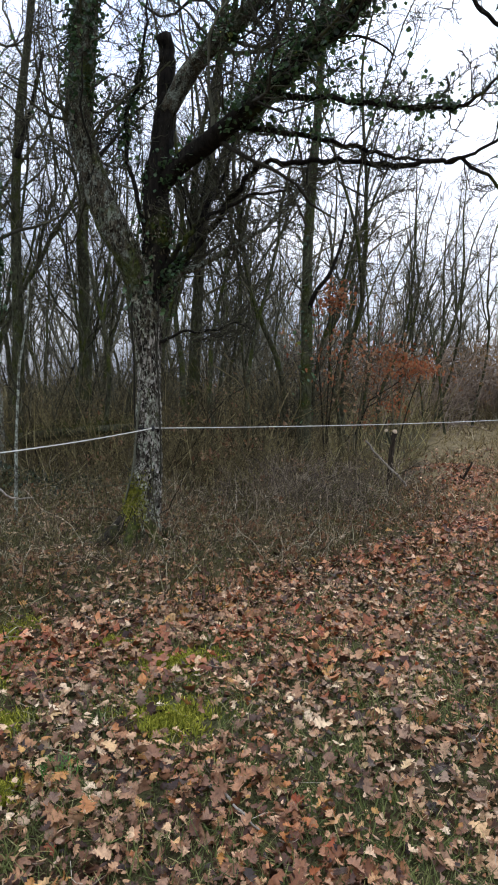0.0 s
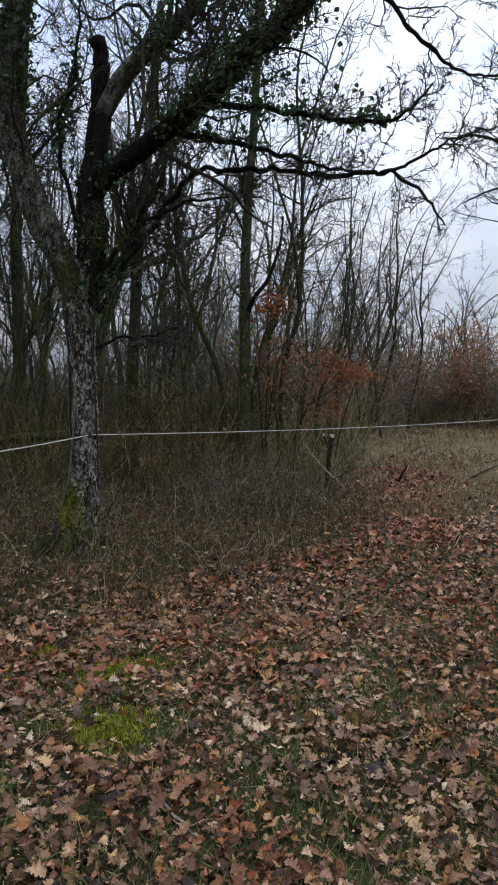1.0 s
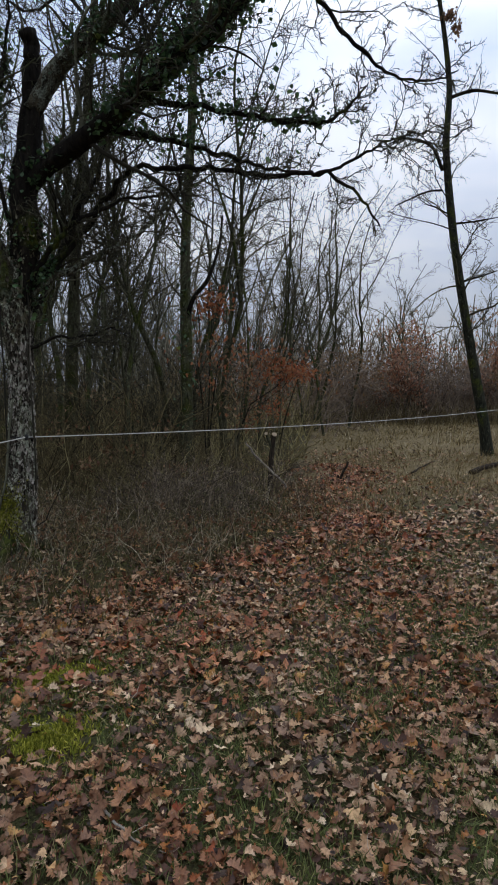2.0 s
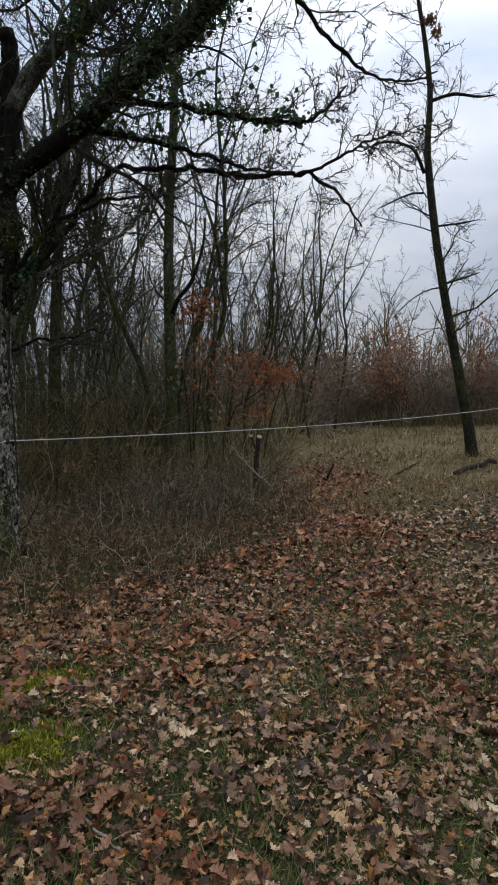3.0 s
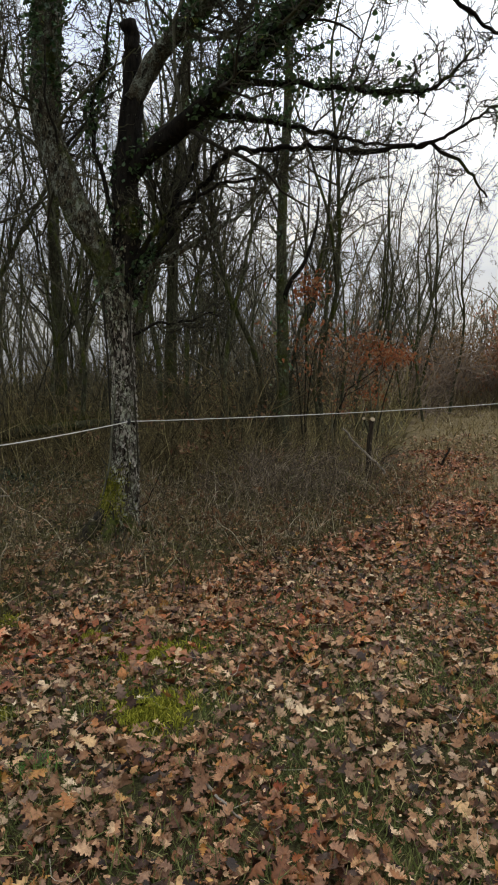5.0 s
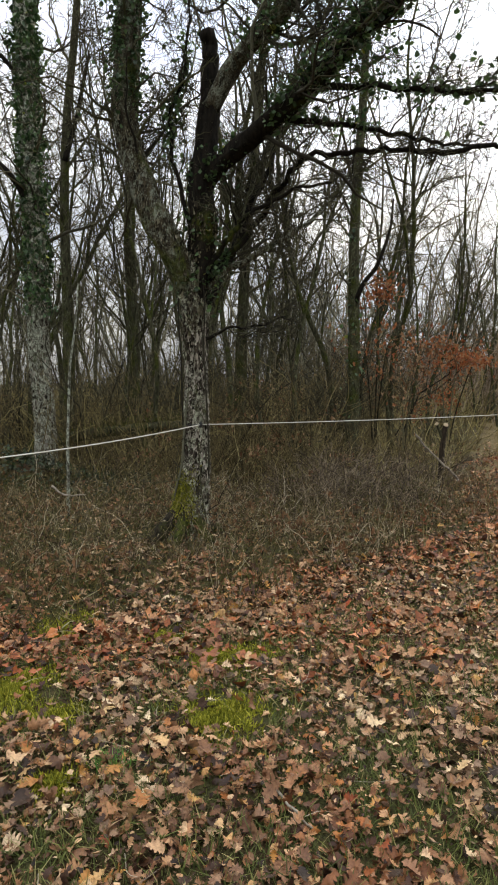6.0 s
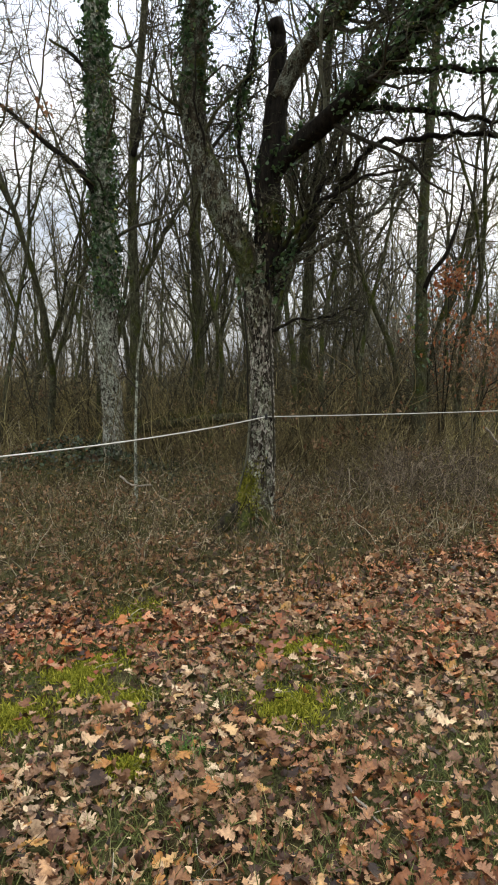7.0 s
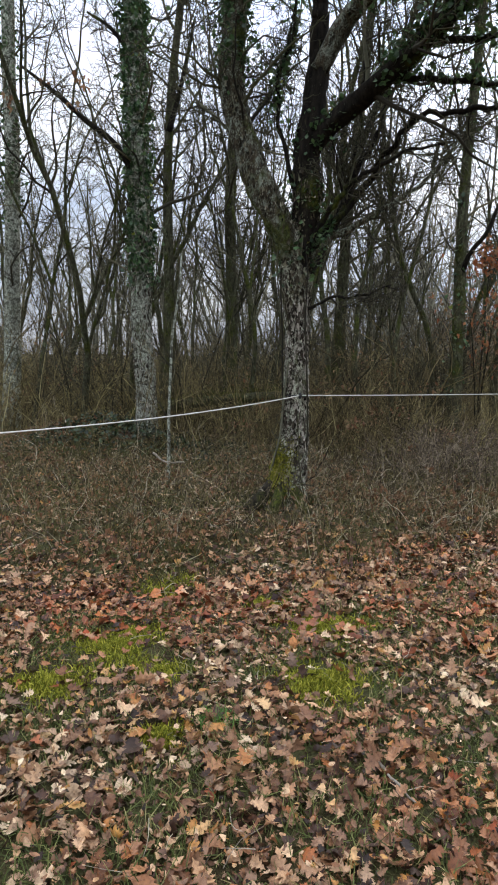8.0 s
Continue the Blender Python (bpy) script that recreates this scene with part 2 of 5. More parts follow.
M_RUSSET = tinted("russet_leaf", ((0.0, (0.2, 0.09, 0.055)), (0.5, (0.42, 0.19, 0.11)), (0.8, (0.46, 0.27, 0.17)), (1.0, (0.5, 0.36, 0.25))), 0.7, 0.25, through_light=0.4)
M_HEDGE = tinted("hedge_twigs", ((0.0, (0.09, 0.068, 0.053)), (0.5, (0.23, 0.172, 0.128)), (1.0, (0.38, 0.3, 0.23))), 0.9, 0.15, 30)
M_GROUND = ground_material()


# ---- building helpers ----
def mesh_of(name, V, F, material, smooth=True):
    """A mesh from arrays of vertices and of equal-sided faces."""
    V, F = np.asarray(V, np.float32), np.asarray(F, np.int32)
    me = bpy.data.meshes.new(name)
    me.vertices.add(len(V))
    me.vertices.foreach_set("co", V.ravel())
    k = F.shape[1]
    me.loops.add(F.size)
    me.loops.foreach_set("vertex_index", F.ravel())
    me.polygons.add(len(F))
    me.polygons.foreach_set("loop_start", np.arange(0, F.size, k, dtype=np.int32))
    me.polygons.foreach_set("use_smooth", np.full(len(F), smooth))
    me.update(calc_edges=True)
    me.validate()
    me.materials.append(material)
    return me


def part(name, me, parent, label=""):
    ob = new(name, me)
    ob.parent = parent
    return tagged(ob, label) if label else ob


def empty(name, place, label, category, group="", kind=""):
    ob = new(name)
    ob.empty_display_size = 0.2
    ob.location = place
    return tagged(ob, label, category, group, kind)


class Tubes:
    """Gathers tapered round stems into one mesh of quads."""

    def __init__(self):
        self.V, self.F, self.n = [], [], 0

    def add(self, pts, rad, sides, flute=0.0, seed=0.0, capped=False):
        pts, rad = np.asarray(pts, float), np.asarray(rad, float)
        t = np.gradient(pts, axis=0)
        if capped:
            pts, t = np.vstack([pts[:1], pts, pts[-1:]]), np.vstack([t[:1], t, t[-1:]])
            rad = np.concatenate([[1e-4], rad, [1e-4]])
        t /= np.linalg.norm(t, axis=1)[:, None] + 1e-9
        ref = np.eye(3)[np.argmin(np.abs(t.mean(0)))]
        u = np.cross(t, ref)
        u /= np.linalg.norm(u, axis=1)[:, None] + 1e-9
        v = np.cross(t, u)
        a = np.arange(sides) * (2 * math.pi / sides)
        r = rad[:, None] * np.ones(sides)
        if flute:
            for i in range(len(pts)):
                for j in range(sides):
                    q = Vector((math.cos(a[j]) * 1.6, math.sin(a[j]) * 1.6, i * 0.12 + seed))
                    r[i, j] *= 1 + flute * (noise.noise(q) + 0.6 * noise.noise(q * 2.7) + 0.35 * noise.noise(q * 6.1))
        ring = pts[:, None] + r[..., None] * (np.cos(a)[None, :, None] * u[:, None] + np.sin(a)[None, :, None] * v[:, None])
        n = len(pts)
        i, j = np.meshgrid(np.arange(n - 1), np.arange(sides), indexing="ij")
        k = (j + 1) % sides
        self.F.append(np.stack([i * sides + j, i * sides + k, (i + 1) * sides + k, (i + 1) * sides + j], -1).reshape(-1, 4) + self.n)
        self.V.append(ring.reshape(-1, 3))
        self.n += n * sides

    def mesh(self, name, material):
        return mesh_of(name, np.concatenate(self.V), np.concatenate(self.F), material)


def smooth_line(pts, n):
    """n points on a curve through the given ones."""
    P = np.asarray(pts, float)
    P = np.vstack([2 * P[0] - P[1], P, 2 * P[-1] - P[-2]])
    out = []
    for s in np.linspace(0, len(P) - 3 - 1e-6, n):
        i = int(s)
        t = s - i
        a, b, c, d = P[i:i + 4]
        out.append(0.5 * (2 * b + (c - a) * t + (2 * a - 5 * b + 4 * c - d) * t * t + (3 * b - a - 3 * c + d) * t ** 3))
    return np.array(out)


def bough(start, way, length, radius, steps, wander, up, rng, tip=0.25):
    """The line and radii of a crooked bough."""
    p, d = np.array(start, float), np.array(way, float)
    pts, h = [p.copy()], length / steps
    for _ in range(steps):
        d = d + rng.normal(0, wander, 3) + (0, 0, up)
        d /= np.linalg.norm(d)
        p = p + d * h
        pts.append(p.copy())
    return np.array(pts), np.linspace(radius, radius * tip, steps + 1)


def aside(d, angle, rng):
    """A direction at an angle to d, turned round it by chance."""
    d = d / np.linalg.norm(d)
    q = np.cross(d, rng.normal(0, 1, 3))
    q /= np.linalg.norm(q) + 1e-9
    return d * math.cos(angle) + q * math.sin(angle)


def ramify(tubes, pts, rad, length, level, spec, rng):
    """Twigs off a bough, and theirs in turn. spec: a row for each level of count, share of length, angle, wander, lift, steps, sides, least radius, first share."""
    if level >= len(spec):
        return
    count, share, angle, wander, lift, steps, sides, least, first = spec[level]
    for k in range(count):
        s = first + (0.98 - first) * (k + rng.uniform(0, 1)) / count
        f = s * (len(pts) - 1)
        i = min(int(f), len(pts) - 2)
        p = pts[i] + (pts[i + 1] - pts[i]) * (f - i)
        r = rad[i] + (rad[i + 1] - rad[i]) * (f - i)
        way = aside(pts[i + 1] - pts[i], angle * rng.uniform(0.65, 1.25), rng)
        ln = length * share * rng.uniform(0.55, 1.2) * (1.15 - 0.55 * s)
        q, qr = bough(p, way, ln, max(min(r * rng.uniform(0.35, 0.6), ln * 0.015), least), steps, wander, lift, rng, 0.35)
        tubes.add(q, np.maximum(qr, least * 0.6), sides)
        ramify(tubes, q, qr, ln, level + 1, spec, rng)


def leaf_shape(kind, bend, fold, curl):
    """A leaf of unit length: lobed oak, or five-pointed ivy."""
    if kind == "oak":
        half = [0.012, 0.03, 0.15, 0.08, 0.28, 0.13, 0.38, 0.35, 0.17, 0.34, 0.16, 0.22, 0.05]
    elif kind == "oak_mid":
        half = [0.02, 0.06, 0.2, 0.09, 0.33, 0.14, 0.39, 0.18, 0.27, 0.03]
    elif kind == "plate":
        half = [0.1, 0.24, 0.2, 0.05]
    elif kind == "crumb":
        half = [0.12, 0.34, 0.1]
    elif kind == "speck":
        half = [0.16, 0.05]
    elif kind == "tiny":
        half = [0.04, 0.28, 0.04]
    elif kind == "oak_plain":
        half = [0.02, 0.2, 0.12, 0.36, 0.18, 0.03]
    elif kind == "ivy":
        half = [0.12, 0.45, 0.5, 0.26, 0.01]
    else:
        half = [0.1, 0.4, 0.22, 0.02]
    n = len(half)
    V, F = [], []
    for i, w in enumerate(half):
        x = i / (n - 1)
        z = bend * (x - 0.5) ** 2
        for side in (-1, 0, 1):
            ruffle = 0.3 * fold * w * math.sin(9 * x + 2 * side)
            V.append((side * w, x - 0.5 + 0.12 * abs(side) * w, z + abs(side) * w * fold + side * curl * w * (x - 0.3) + ruffle))
    for i in range(n - 1):
        a, b = 3 * i, 3 * (i + 1)
        F += [(a, a + 1, b + 1, b), (a + 1, a + 2, b + 2, b + 1)]
    return np.array(V), np.array(F)


def turns(yaw, tilt, roll):
    """Arrays of rotation matrices, Z by yaw after X by tilt after Y by roll."""
    cy, sy, ct, st, cr, sr = np.cos(yaw), np.sin(yaw), np.cos(tilt), np.sin(tilt), np.cos(roll), np.sin(roll)
    o, z = np.ones_like(yaw), np.zeros_like(yaw)
    Z = np.stack([cy, -sy, z, sy, cy, z, z, z, o], -1).reshape(-1, 3, 3)
    X = np.stack([o, z, z, z, ct, -st, z, st, ct], -1).reshape(-1, 3, 3)
    Y = np.stack([cr, z, sr, z, o, z, -sr, z, cr], -1).reshape(-1, 3, 3)
    return Z @ X @ Y


def scatter(name, shapes, places, size, yaw, tilt, roll, material, rng):
    """One mesh of many copies of a few shapes."""
    R = turns(yaw, tilt, roll)
    pick = rng.integers(0, len(shapes), len(places))
    VV, FF, n = [], [], 0
    for k, (V, F) in enumerate(shapes):
        sel = np.nonzero(pick == k)[0]
        if not len(sel):
            continue
        P = np.einsum("nij,vj->nvi", R[sel], V) * size[sel][:, None, None] + places[sel][:, None]
        VV.append(P.reshape(-1, 3))
        FF.append((F[None] + (np.arange(len(sel)) * len(V))[:, None, None]).reshape(-1, F.shape[1]) + n)
        n += len(sel) * len(V)
    return mesh_of(name, np.concatenate(VV), np.concatenate(FF), material)


def blade_shapes(bends, width=0.03):
    """Grass blades of unit height, each bent over its own way."""
    out = []
    for b in bends:
        V, F = [], []
        for i in range(3):
            s = i / 2
            w = width * (1 - 0.85 * s)
            V += [(-w, b * s * s, s * (1 - 0.35 * b * s)), (w, b * s * s, s * (1 - 0.35 * b * s))]
        for i in range(2):
            F.append((2 * i, 2 * i + 1, 2 * i + 3, 2 * i + 2))
        out.append((np.array(V), np.array(F)))
    return out


def tangle(P, H, lean, rad, rng, steps=4, twigs=4, wander=0.25, reach=0.4, fine=0.55):
    """Vertices and faces of many thin crooked stems with a few twigs each, standing at the places P."""
    n = len(P)
    V, F, total = [], [], 0

    def strands(p, d, h, r, steps):
        nonlocal total
        pts, ways, d = [p], [d], d.copy()
        for _ in range(steps):
            d = d + rng.normal(0, wander, d.shape)
            d /= np.linalg.norm(d, axis=1)[:, None]
            pts.append(pts[-1] + d * (h / steps)[:, None])
            ways.append(d)
        k = steps + 1
        a = np.stack([d[:, 2] * 0 + 1, d[:, 2] * 0, d[:, 2] * 0 + 0.3], -1)
        b = np.cross(d, a)
        b /= np.linalg.norm(b, axis=1)[:, None]
        a = np.cross(b, d)
        ring = np.stack([a, -0.5 * a + 0.87 * b, -0.5 * a - 0.87 * b], 1)
        taper = np.linspace(1, 0.4, k)
        Q = np.stack(pts, 1)[:, :, None] + ring[:, None] * (r[:, None] * taper)[:, :, None, None]
        base = np.arange(len(p))[:, None, None] * (3 * k) + total
        i, j = np.meshgrid(np.arange(steps), np.arange(3), indexing="ij")
        e = (j + 1) % 3
        quad = np.stack([i * 3 + j, i * 3 + e, (i + 1) * 3 + e, (i + 1) * 3 + j], -1).reshape(-1, 4)
        F.append((quad[None] + base).reshape(-1, 4))
        V.append(Q.reshape(-1, 3))
        total += Q.size // 3
        return pts, ways

    d = rng.normal(0, lean, (n, 3))
    d[:, 2] = 1
    r = rad * rng.uniform(0.6, 1.5, n)
    pts, ways = strands(P, d, H, r, steps)
    pts, ways = np.stack(pts, 1), np.stack(ways, 1)
    for _ in range(twigs):
        k = rng.integers(1, steps, n)
        w = ways[np.arange(n), k] + rng.normal(0, 0.75, (n, 3))
        strands(pts[np.arange(n), k], w, H * rng.uniform(0.4, 1.0, n) * reach, r * fine, 2)
    return np.concatenate(V), np.concatenate(F)


EDGE_X = (-9.0, -2.6, -1.6, -0.66, 0.3, 1.4, 2.3, 3.0, 4.2, 5.5, 7.0, 12.0)
EDGE_Y = (3.9, 3.95, 4.1, 4.6, 5.55, 6.7, 7.7, 9.0, 11.4, 10.5, 9.5, 9.0)


def litter_edge(x):
    """How far from the camera's line the leaf carpet reaches."""
    return np.interp(x, EDGE_X, EDGE_Y)


def height(x, y):
    """The lie of the land: nearly level, rising a little far off, with small humps."""
    d = np.maximum(0, np.asarray(y, float) - 10)
    rise = 0.5 * (1 - np.exp(-d * 0.045))
    x = np.asarray(x, float)
    bank = 0.45 * np.exp(-((x + 4.5) / 1.2) ** 2 - ((y - 9.7) / 0.5) ** 2)
    return rise + bank + 0.018 * np.sin(x * 1.7 + 0.6 * y) + 0.015 * np.sin(y * 2.3 - x * 0.9) + 0.01 * np.sin(x * 4.1) * np.sin(y * 3.7)


def patchy(x, y, scale, seed):
    """A smooth value in about -1..1 that varies over the ground."""
    return np.array([noise.noise((a * scale + seed, b * scale, seed * 1.7)) for a, b in zip(x, y)])


# ---- ground ----
def axis(near, far, step, grow):
    a, s = [0.0], step
    while a[-1] < far:
        if a[-1] > near:
            s *= grow
        a.append(a[-1] + s)
    return np.array(a)


gx = axis(7, 1500, 0.12, 1.22)
gx = np.concatenate([-gx[:0:-1], gx])
gy = np.concatenate([-axis(2, 1500, 0.3, 1.3)[:0:-1], axis(14, 1500, 0.12, 1.2)])
X, Y = np.meshgrid(gx, gy, indexing="ij")
Z = height(X, Y)
ii, jj = np.meshgrid(np.arange(len(gx) - 1), np.arange(len(gy) - 1), indexing="ij")
w = len(gy)
ground_faces = np.stack([ii * w + jj, (ii + 1) * w + jj, (ii + 1) * w + jj + 1, ii * w + jj + 1], -1).reshape(-1, 4)
ground = new("ground", mesh_of("ground", np.stack([X, Y, Z], -1).reshape(-1, 3), ground_faces, M_GROUND))
tagged(ground, "damp brown woodland soil with thin turf", "ground", kind="structure")

rng = np.random.default_rng(11)


def fan(n, near, far, rng, side=0.72):
    """Random places over the ground ahead, evenly spread, between two distances."""
    y = np.sqrt(rng.uniform(near ** 2, far ** 2, n))
    x = rng.uniform(-1, 1, n) * (side * y + 0.3)
    return x, y


# ---- leaf carpet ----
OAK = [leaf_shape("oak", b, f, c) for b, f, c in ((0.6, 0.3, 0.4), (-0.7, 0.4, -0.4), (1.2, -0.3, 0.6), (0.3, 0.7, 0.2), (-1.0, -0.35, 0.5), (0.5, 0.2, -0.8), (1.5, 0.4, 0.2), (-0.4, 0.7, 0.6))]
OAK_MID = [leaf_shape("oak_mid", b, f, c) for b, f, c in ((0.7, 0.3, 0.3), (-0.6, 0.4, -0.4), (1.2, -0.3, 0.5), (0.3, 0.6, 0.2), (-0.9, -0.4, 0.4), (0.5, 0.2, -0.7))]
TINY = [leaf_shape("tiny", b, f, 0.2) for b, f in ((0.5, 0.4), (-0.5, 0.5), (0.9, -0.3))]
CRUMB = [leaf_shape("crumb", b, f, 0.4) for b, f in ((0.6, 0.4), (-0.6, 0.3), (0.9, -0.4))]
SPECK = [leaf_shape("speck", b, f, 0.2) for b, f in ((0.5, 0.4), (-0.5, 0.5), (0.9, -0.3))]
OAK_FAR = [leaf_shape("oak_plain", b, f, c) for b, f, c in ((0.5, 0.3, 0.2), (-0.5, 0.4, -0.3), (0.9, -0.2, 0.4), (0.2, 0.6, 0.0))]
M_DEBRIS = tinted("dead_twig", ((0.0, (0.04, 0.03, 0.022)), (0.6, (0.16, 0.12, 0.085)), (1.0, (0.5, 0.44, 0.34))), 0.8, 0.25, 30)
litter = empty("leaf_litter", (0, 0, 0), "carpet of fallen brown oak leaves on the ground", "fallen leaves", kind="stuff")


MOSS = ((-1.46, 3.26, 0.26, 0.3, 2200), (-0.4, 3.68, 0.3, 0.24, 1900), (-0.34, 3.0, 0.24, 0.22, 1700),
        (-1.52, 4.2, 0.18, 0.3, 1200), (-1.62, 2.75, 0.24, 0.2, 1200), (-0.8, 4.0, 0.14, 0.18, 600), (-0.95, 2.45, 0.1, 0.12, 500), (-1.15, 3.0, 0.16, 0.12, 600))


def litter_places(n, near, far, rng):
    x, y = fan(n, near, far, rng)
    over = (litter_edge(x) + 0.0 + 0.5 * patchy(x, y, 0.9, 3.0) - y) / 0.9
    keep = np.clip(0.5 + over, np.where(over > -1.3, 0.68, np.where(y < 10, 0.2 + 0.5 * np.clip(patchy(x, y, 1.1, 61.0), 0, 1), 0.24)), 1.0)
    bare = patchy(x, y, 1.6, 7.0) + 0.6 * patchy(x, y, 4.0, 9.0)
    keep *= np.where(bare > 0.0, np.clip(1 - bare * 2.0, np.where(y > 4, 0.6, 0.36), 1), 1.0)
    keep *= np.where(x > 0.3 + 0.5 * np.sin(y * 1.3), 0.6, 0.86)
    track = np.abs(x - 3.2 - 0.3 * (y - 9.0)) < 1.1 + 0.5 * patchy(x, y, 0.9, 31.0)
    keep = np.where(track & (y > 8), np.maximum(keep, 0.55 - 0.02 * (y - 8)), keep)
    for mx, my, rx, ry, _ in MOSS:
        keep *= np.where(((x - mx) / rx) ** 2 + ((y - my) / ry) ** 2 < 1.1, 0.28, 1.0)
    sel = rng.uniform(0, 1, n) < keep
    return x[sel], y[sel]


def lay(x, y, rng, size):
    n = len(x)
    z = height(x, y) + 0.012 + np.abs(rng.normal(0, 0.02, n))
    crumpled = np.where(rng.uniform(0, 1, n) < 0.4, 0.6, 0.28)
    tilt = rng.normal(0, 1, n) * crumpled
    roll = np.where(rng.uniform(0, 1, n) < 0.3, math.pi, 0) + rng.normal(0, 1, n) * crumpled
    return np.stack([x, y, z], -1), size * np.clip(rng.lognormal(-0.08, 0.4, n), 0.4, 1.8), rng.uniform(0, 2 * math.pi, n), tilt, roll


lx, ly = litter_places(5600, 1.1, 2.6, rng)
near_leaf = (np.abs(lx) < 0.62 * ly) & (ly < 2.4)
order = np.argsort(ly + 10 * ~near_leaf)
single, rest = order[:300], order[300:]
pl, sz, yw, tl, rl = lay(lx, ly, rng, 0.053)
part("leaf_carpet", scatter("leaf_carpet", OAK, pl[rest], sz[rest], yw[rest], tl[rest], rl[rest], M_LEAF, rng), litter)["kind"] = "stuff"
mx_, my_ = litter_places(17000, 2.6, 5.4, rng)
part("middle_leaf_carpet", scatter("middle_leaf_carpet", OAK_MID, *lay(mx_, my_, rng, 0.057), M_LEAF, rng), litter)["kind"] = "stuff"
fx, fy = litter_places(18000, 5.4, 8.5, rng)
part("far_leaf_carpet", scatter("far_leaf_carpet", OAK_FAR, *lay(fx, fy, rng, 0.068), M_LEAF, rng), litter)["kind"] = "stuff"
fx, fy = litter_places(26000, 8.5, 17.0, rng)
part("farthest_leaf_carpet", scatter("farthest_leaf_carpet", TINY, *lay(fx, fy, rng, 0.072), M_LEAF, rng), litter)["kind"] = "stuff"

x, y = fan(17000, 3.2, 8.5, rng)
gap = litter_edge(x) + 0.05 + 0.4 * patchy(x, y, 0.9, 41.0) - y
m = (gap > 0) & (rng.uniform(0, 1, len(x)) < np.clip(1.2 - gap * 0.36, 0, 1) * 0.72) & (x > -2.2) & (x < 3.4)
part("red_leaf_drift", scatter("red_leaf_drift", OAK_FAR, *lay(x[m], y[m], rng, 0.068), M_LEAF_RED, rng), litter, "fresh red-brown leaves drifted along the wood's edge")["kind"] = "stuff"
x, y = rng.uniform(-8, 8, 42000), rng.uniform(-6, 8, 42000)
m = ((np.abs(x) > 0.72 * y + 0.3) | (y < 1.1)) & (y < litter_edge(x)) & (rng.uniform(0, 1, 42000) < 0.85 - 0.6 * np.clip(patchy(x, y, 1.2, 7.0), 0, 1))
part("outer_leaf_carpet", scatter("outer_leaf_carpet", SPECK, *lay(x[m], y[m], rng, 0.11), M_LEAF, rng), litter)["kind"] = "stuff"
y = rng.uniform(6.8, 13.5, 2600)
x = 2.7 + 0.3 * (y - 8.0) + rng.normal(0, 0.42, 2600) + 0.35 * patchy(y, y * 0, 0.6, 5.0)
part("track_leaf_drift", scatter("track_leaf_drift", OAK_FAR, *lay(x, y, rng, 0.07), M_LEAF_RED, rng), litter, "red-brown leaves blown along the track")["kind"] = "stuff"
n = 26000
x, y = fan(n, 1.1, 6.0, rng)
m = y < litter_edge(x) + 0.3
for mx, my, rx, ry, _ in MOSS:
    m &= ((x - mx) / rx) ** 2 + ((y - my) / ry) ** 2 > 1.2
P, s_, yw_, tl_0, rl_0 = lay(x[m], y[m], rng, 0.021)
part("leaf_crumbs", scatter("leaf_crumbs", CRUMB, P, s_, yw_, tl_0 * 1.5, rl_0, M_LEAF, rng), litter)["kind"] = "stuff"
debris = Tubes()
for _ in range(900):
    py = math.sqrt(rng.uniform(1.3, 36))
    px = rng.uniform(-1, 1) * (0.72 * py + 0.2)
    a = rng.uniform(0, 6.28)
    L, r = bough((px, py, float(height(px, py)) + rng.uniform(0.02, 0.05)), (math.cos(a), math.sin(a), rng.normal(0, 0.12)), rng.uniform(0.04, 0.2), rng.uniform(0.0008, 0.0022), 4, 0.2, 0.0, rng, 0.5)
    debris.add(L, r, 3)
tagged(new("twig_debris", debris.mesh("twig_debris", M_DEBRIS)), "small dead twigs and leaf stalks on the ground", "twigs", kind="stuff")

# ---- grass between the leaves, and of the clearing ----
SHORT = blade_shapes((0.1, 0.4, 0.8, 1.1), 0.045)
BROAD = blade_shapes((0.2, 0.6, 1.0, 1.4), 0.045)
LONG = blade_shapes((0.1, 0.35, 0.7, 1.0, 1.3), 0.022)


def stand(x, y, low, high, rng, lean=0.3):
    n = len(x)
    return np.stack([x, y, height(x, y) - 0.005], -1), rng.uniform(low, high, n), rng.uniform(0, 2 * math.pi, n), rng.normal(0, lean, n), rng.normal(0, lean, n)


x, y = fan(170000, 1.1, 7.5, rng)
m = (patchy(x, y, 1.6, 7.0) + 0.6 * patchy(x, y, 4.0, 9.0) > -0.12) | (rng.uniform(0, 1, len(x)) < 0.34)
m &= (y < litter_edge(x) - 0.4) & (rng.uniform(0, 1, len(x)) < np.clip(1.75 - 0.25 * y, 0.15, 1))
for mx, my, rx, ry, _ in MOSS:
    m &= ((x - mx) / rx) ** 2 + ((y - my) / ry) ** 2 > 0.9
tagged(new("short_grass", scatter("short_grass", SHORT, *stand(x[m], y[m], 0.032, 0.092, rng, 0.5), M_GRASS, rng)),
       "short damp green grass between fallen leaves", "grass", kind="stuff")

def clearing_grass(n, near, far, low, high, shapes):
    x, y = fan(n, near, far, rng, 0.8)
    m = (x > 2.5 + (y - 9.1) * 0.29 + 0.5 * patchy(x, y, 0.8, 2.0)) & (y > litter_edge(x) - 2.2)
    m &= rng.uniform(0, 1, n) < np.clip(0.6 + patchy(x, y, 0.7, 22.0) + 0.5 * patchy(x, y, 2.5, 23.0), 0.15, 1)
    tagged(new("clearing_grass", scatter("clearing_grass", shapes, *stand(x[m], y[m], low, high, rng, 0.55), M_STRAW, rng)),
           "pale dry grass of the clearing, knee low", "grass", kind="stuff")


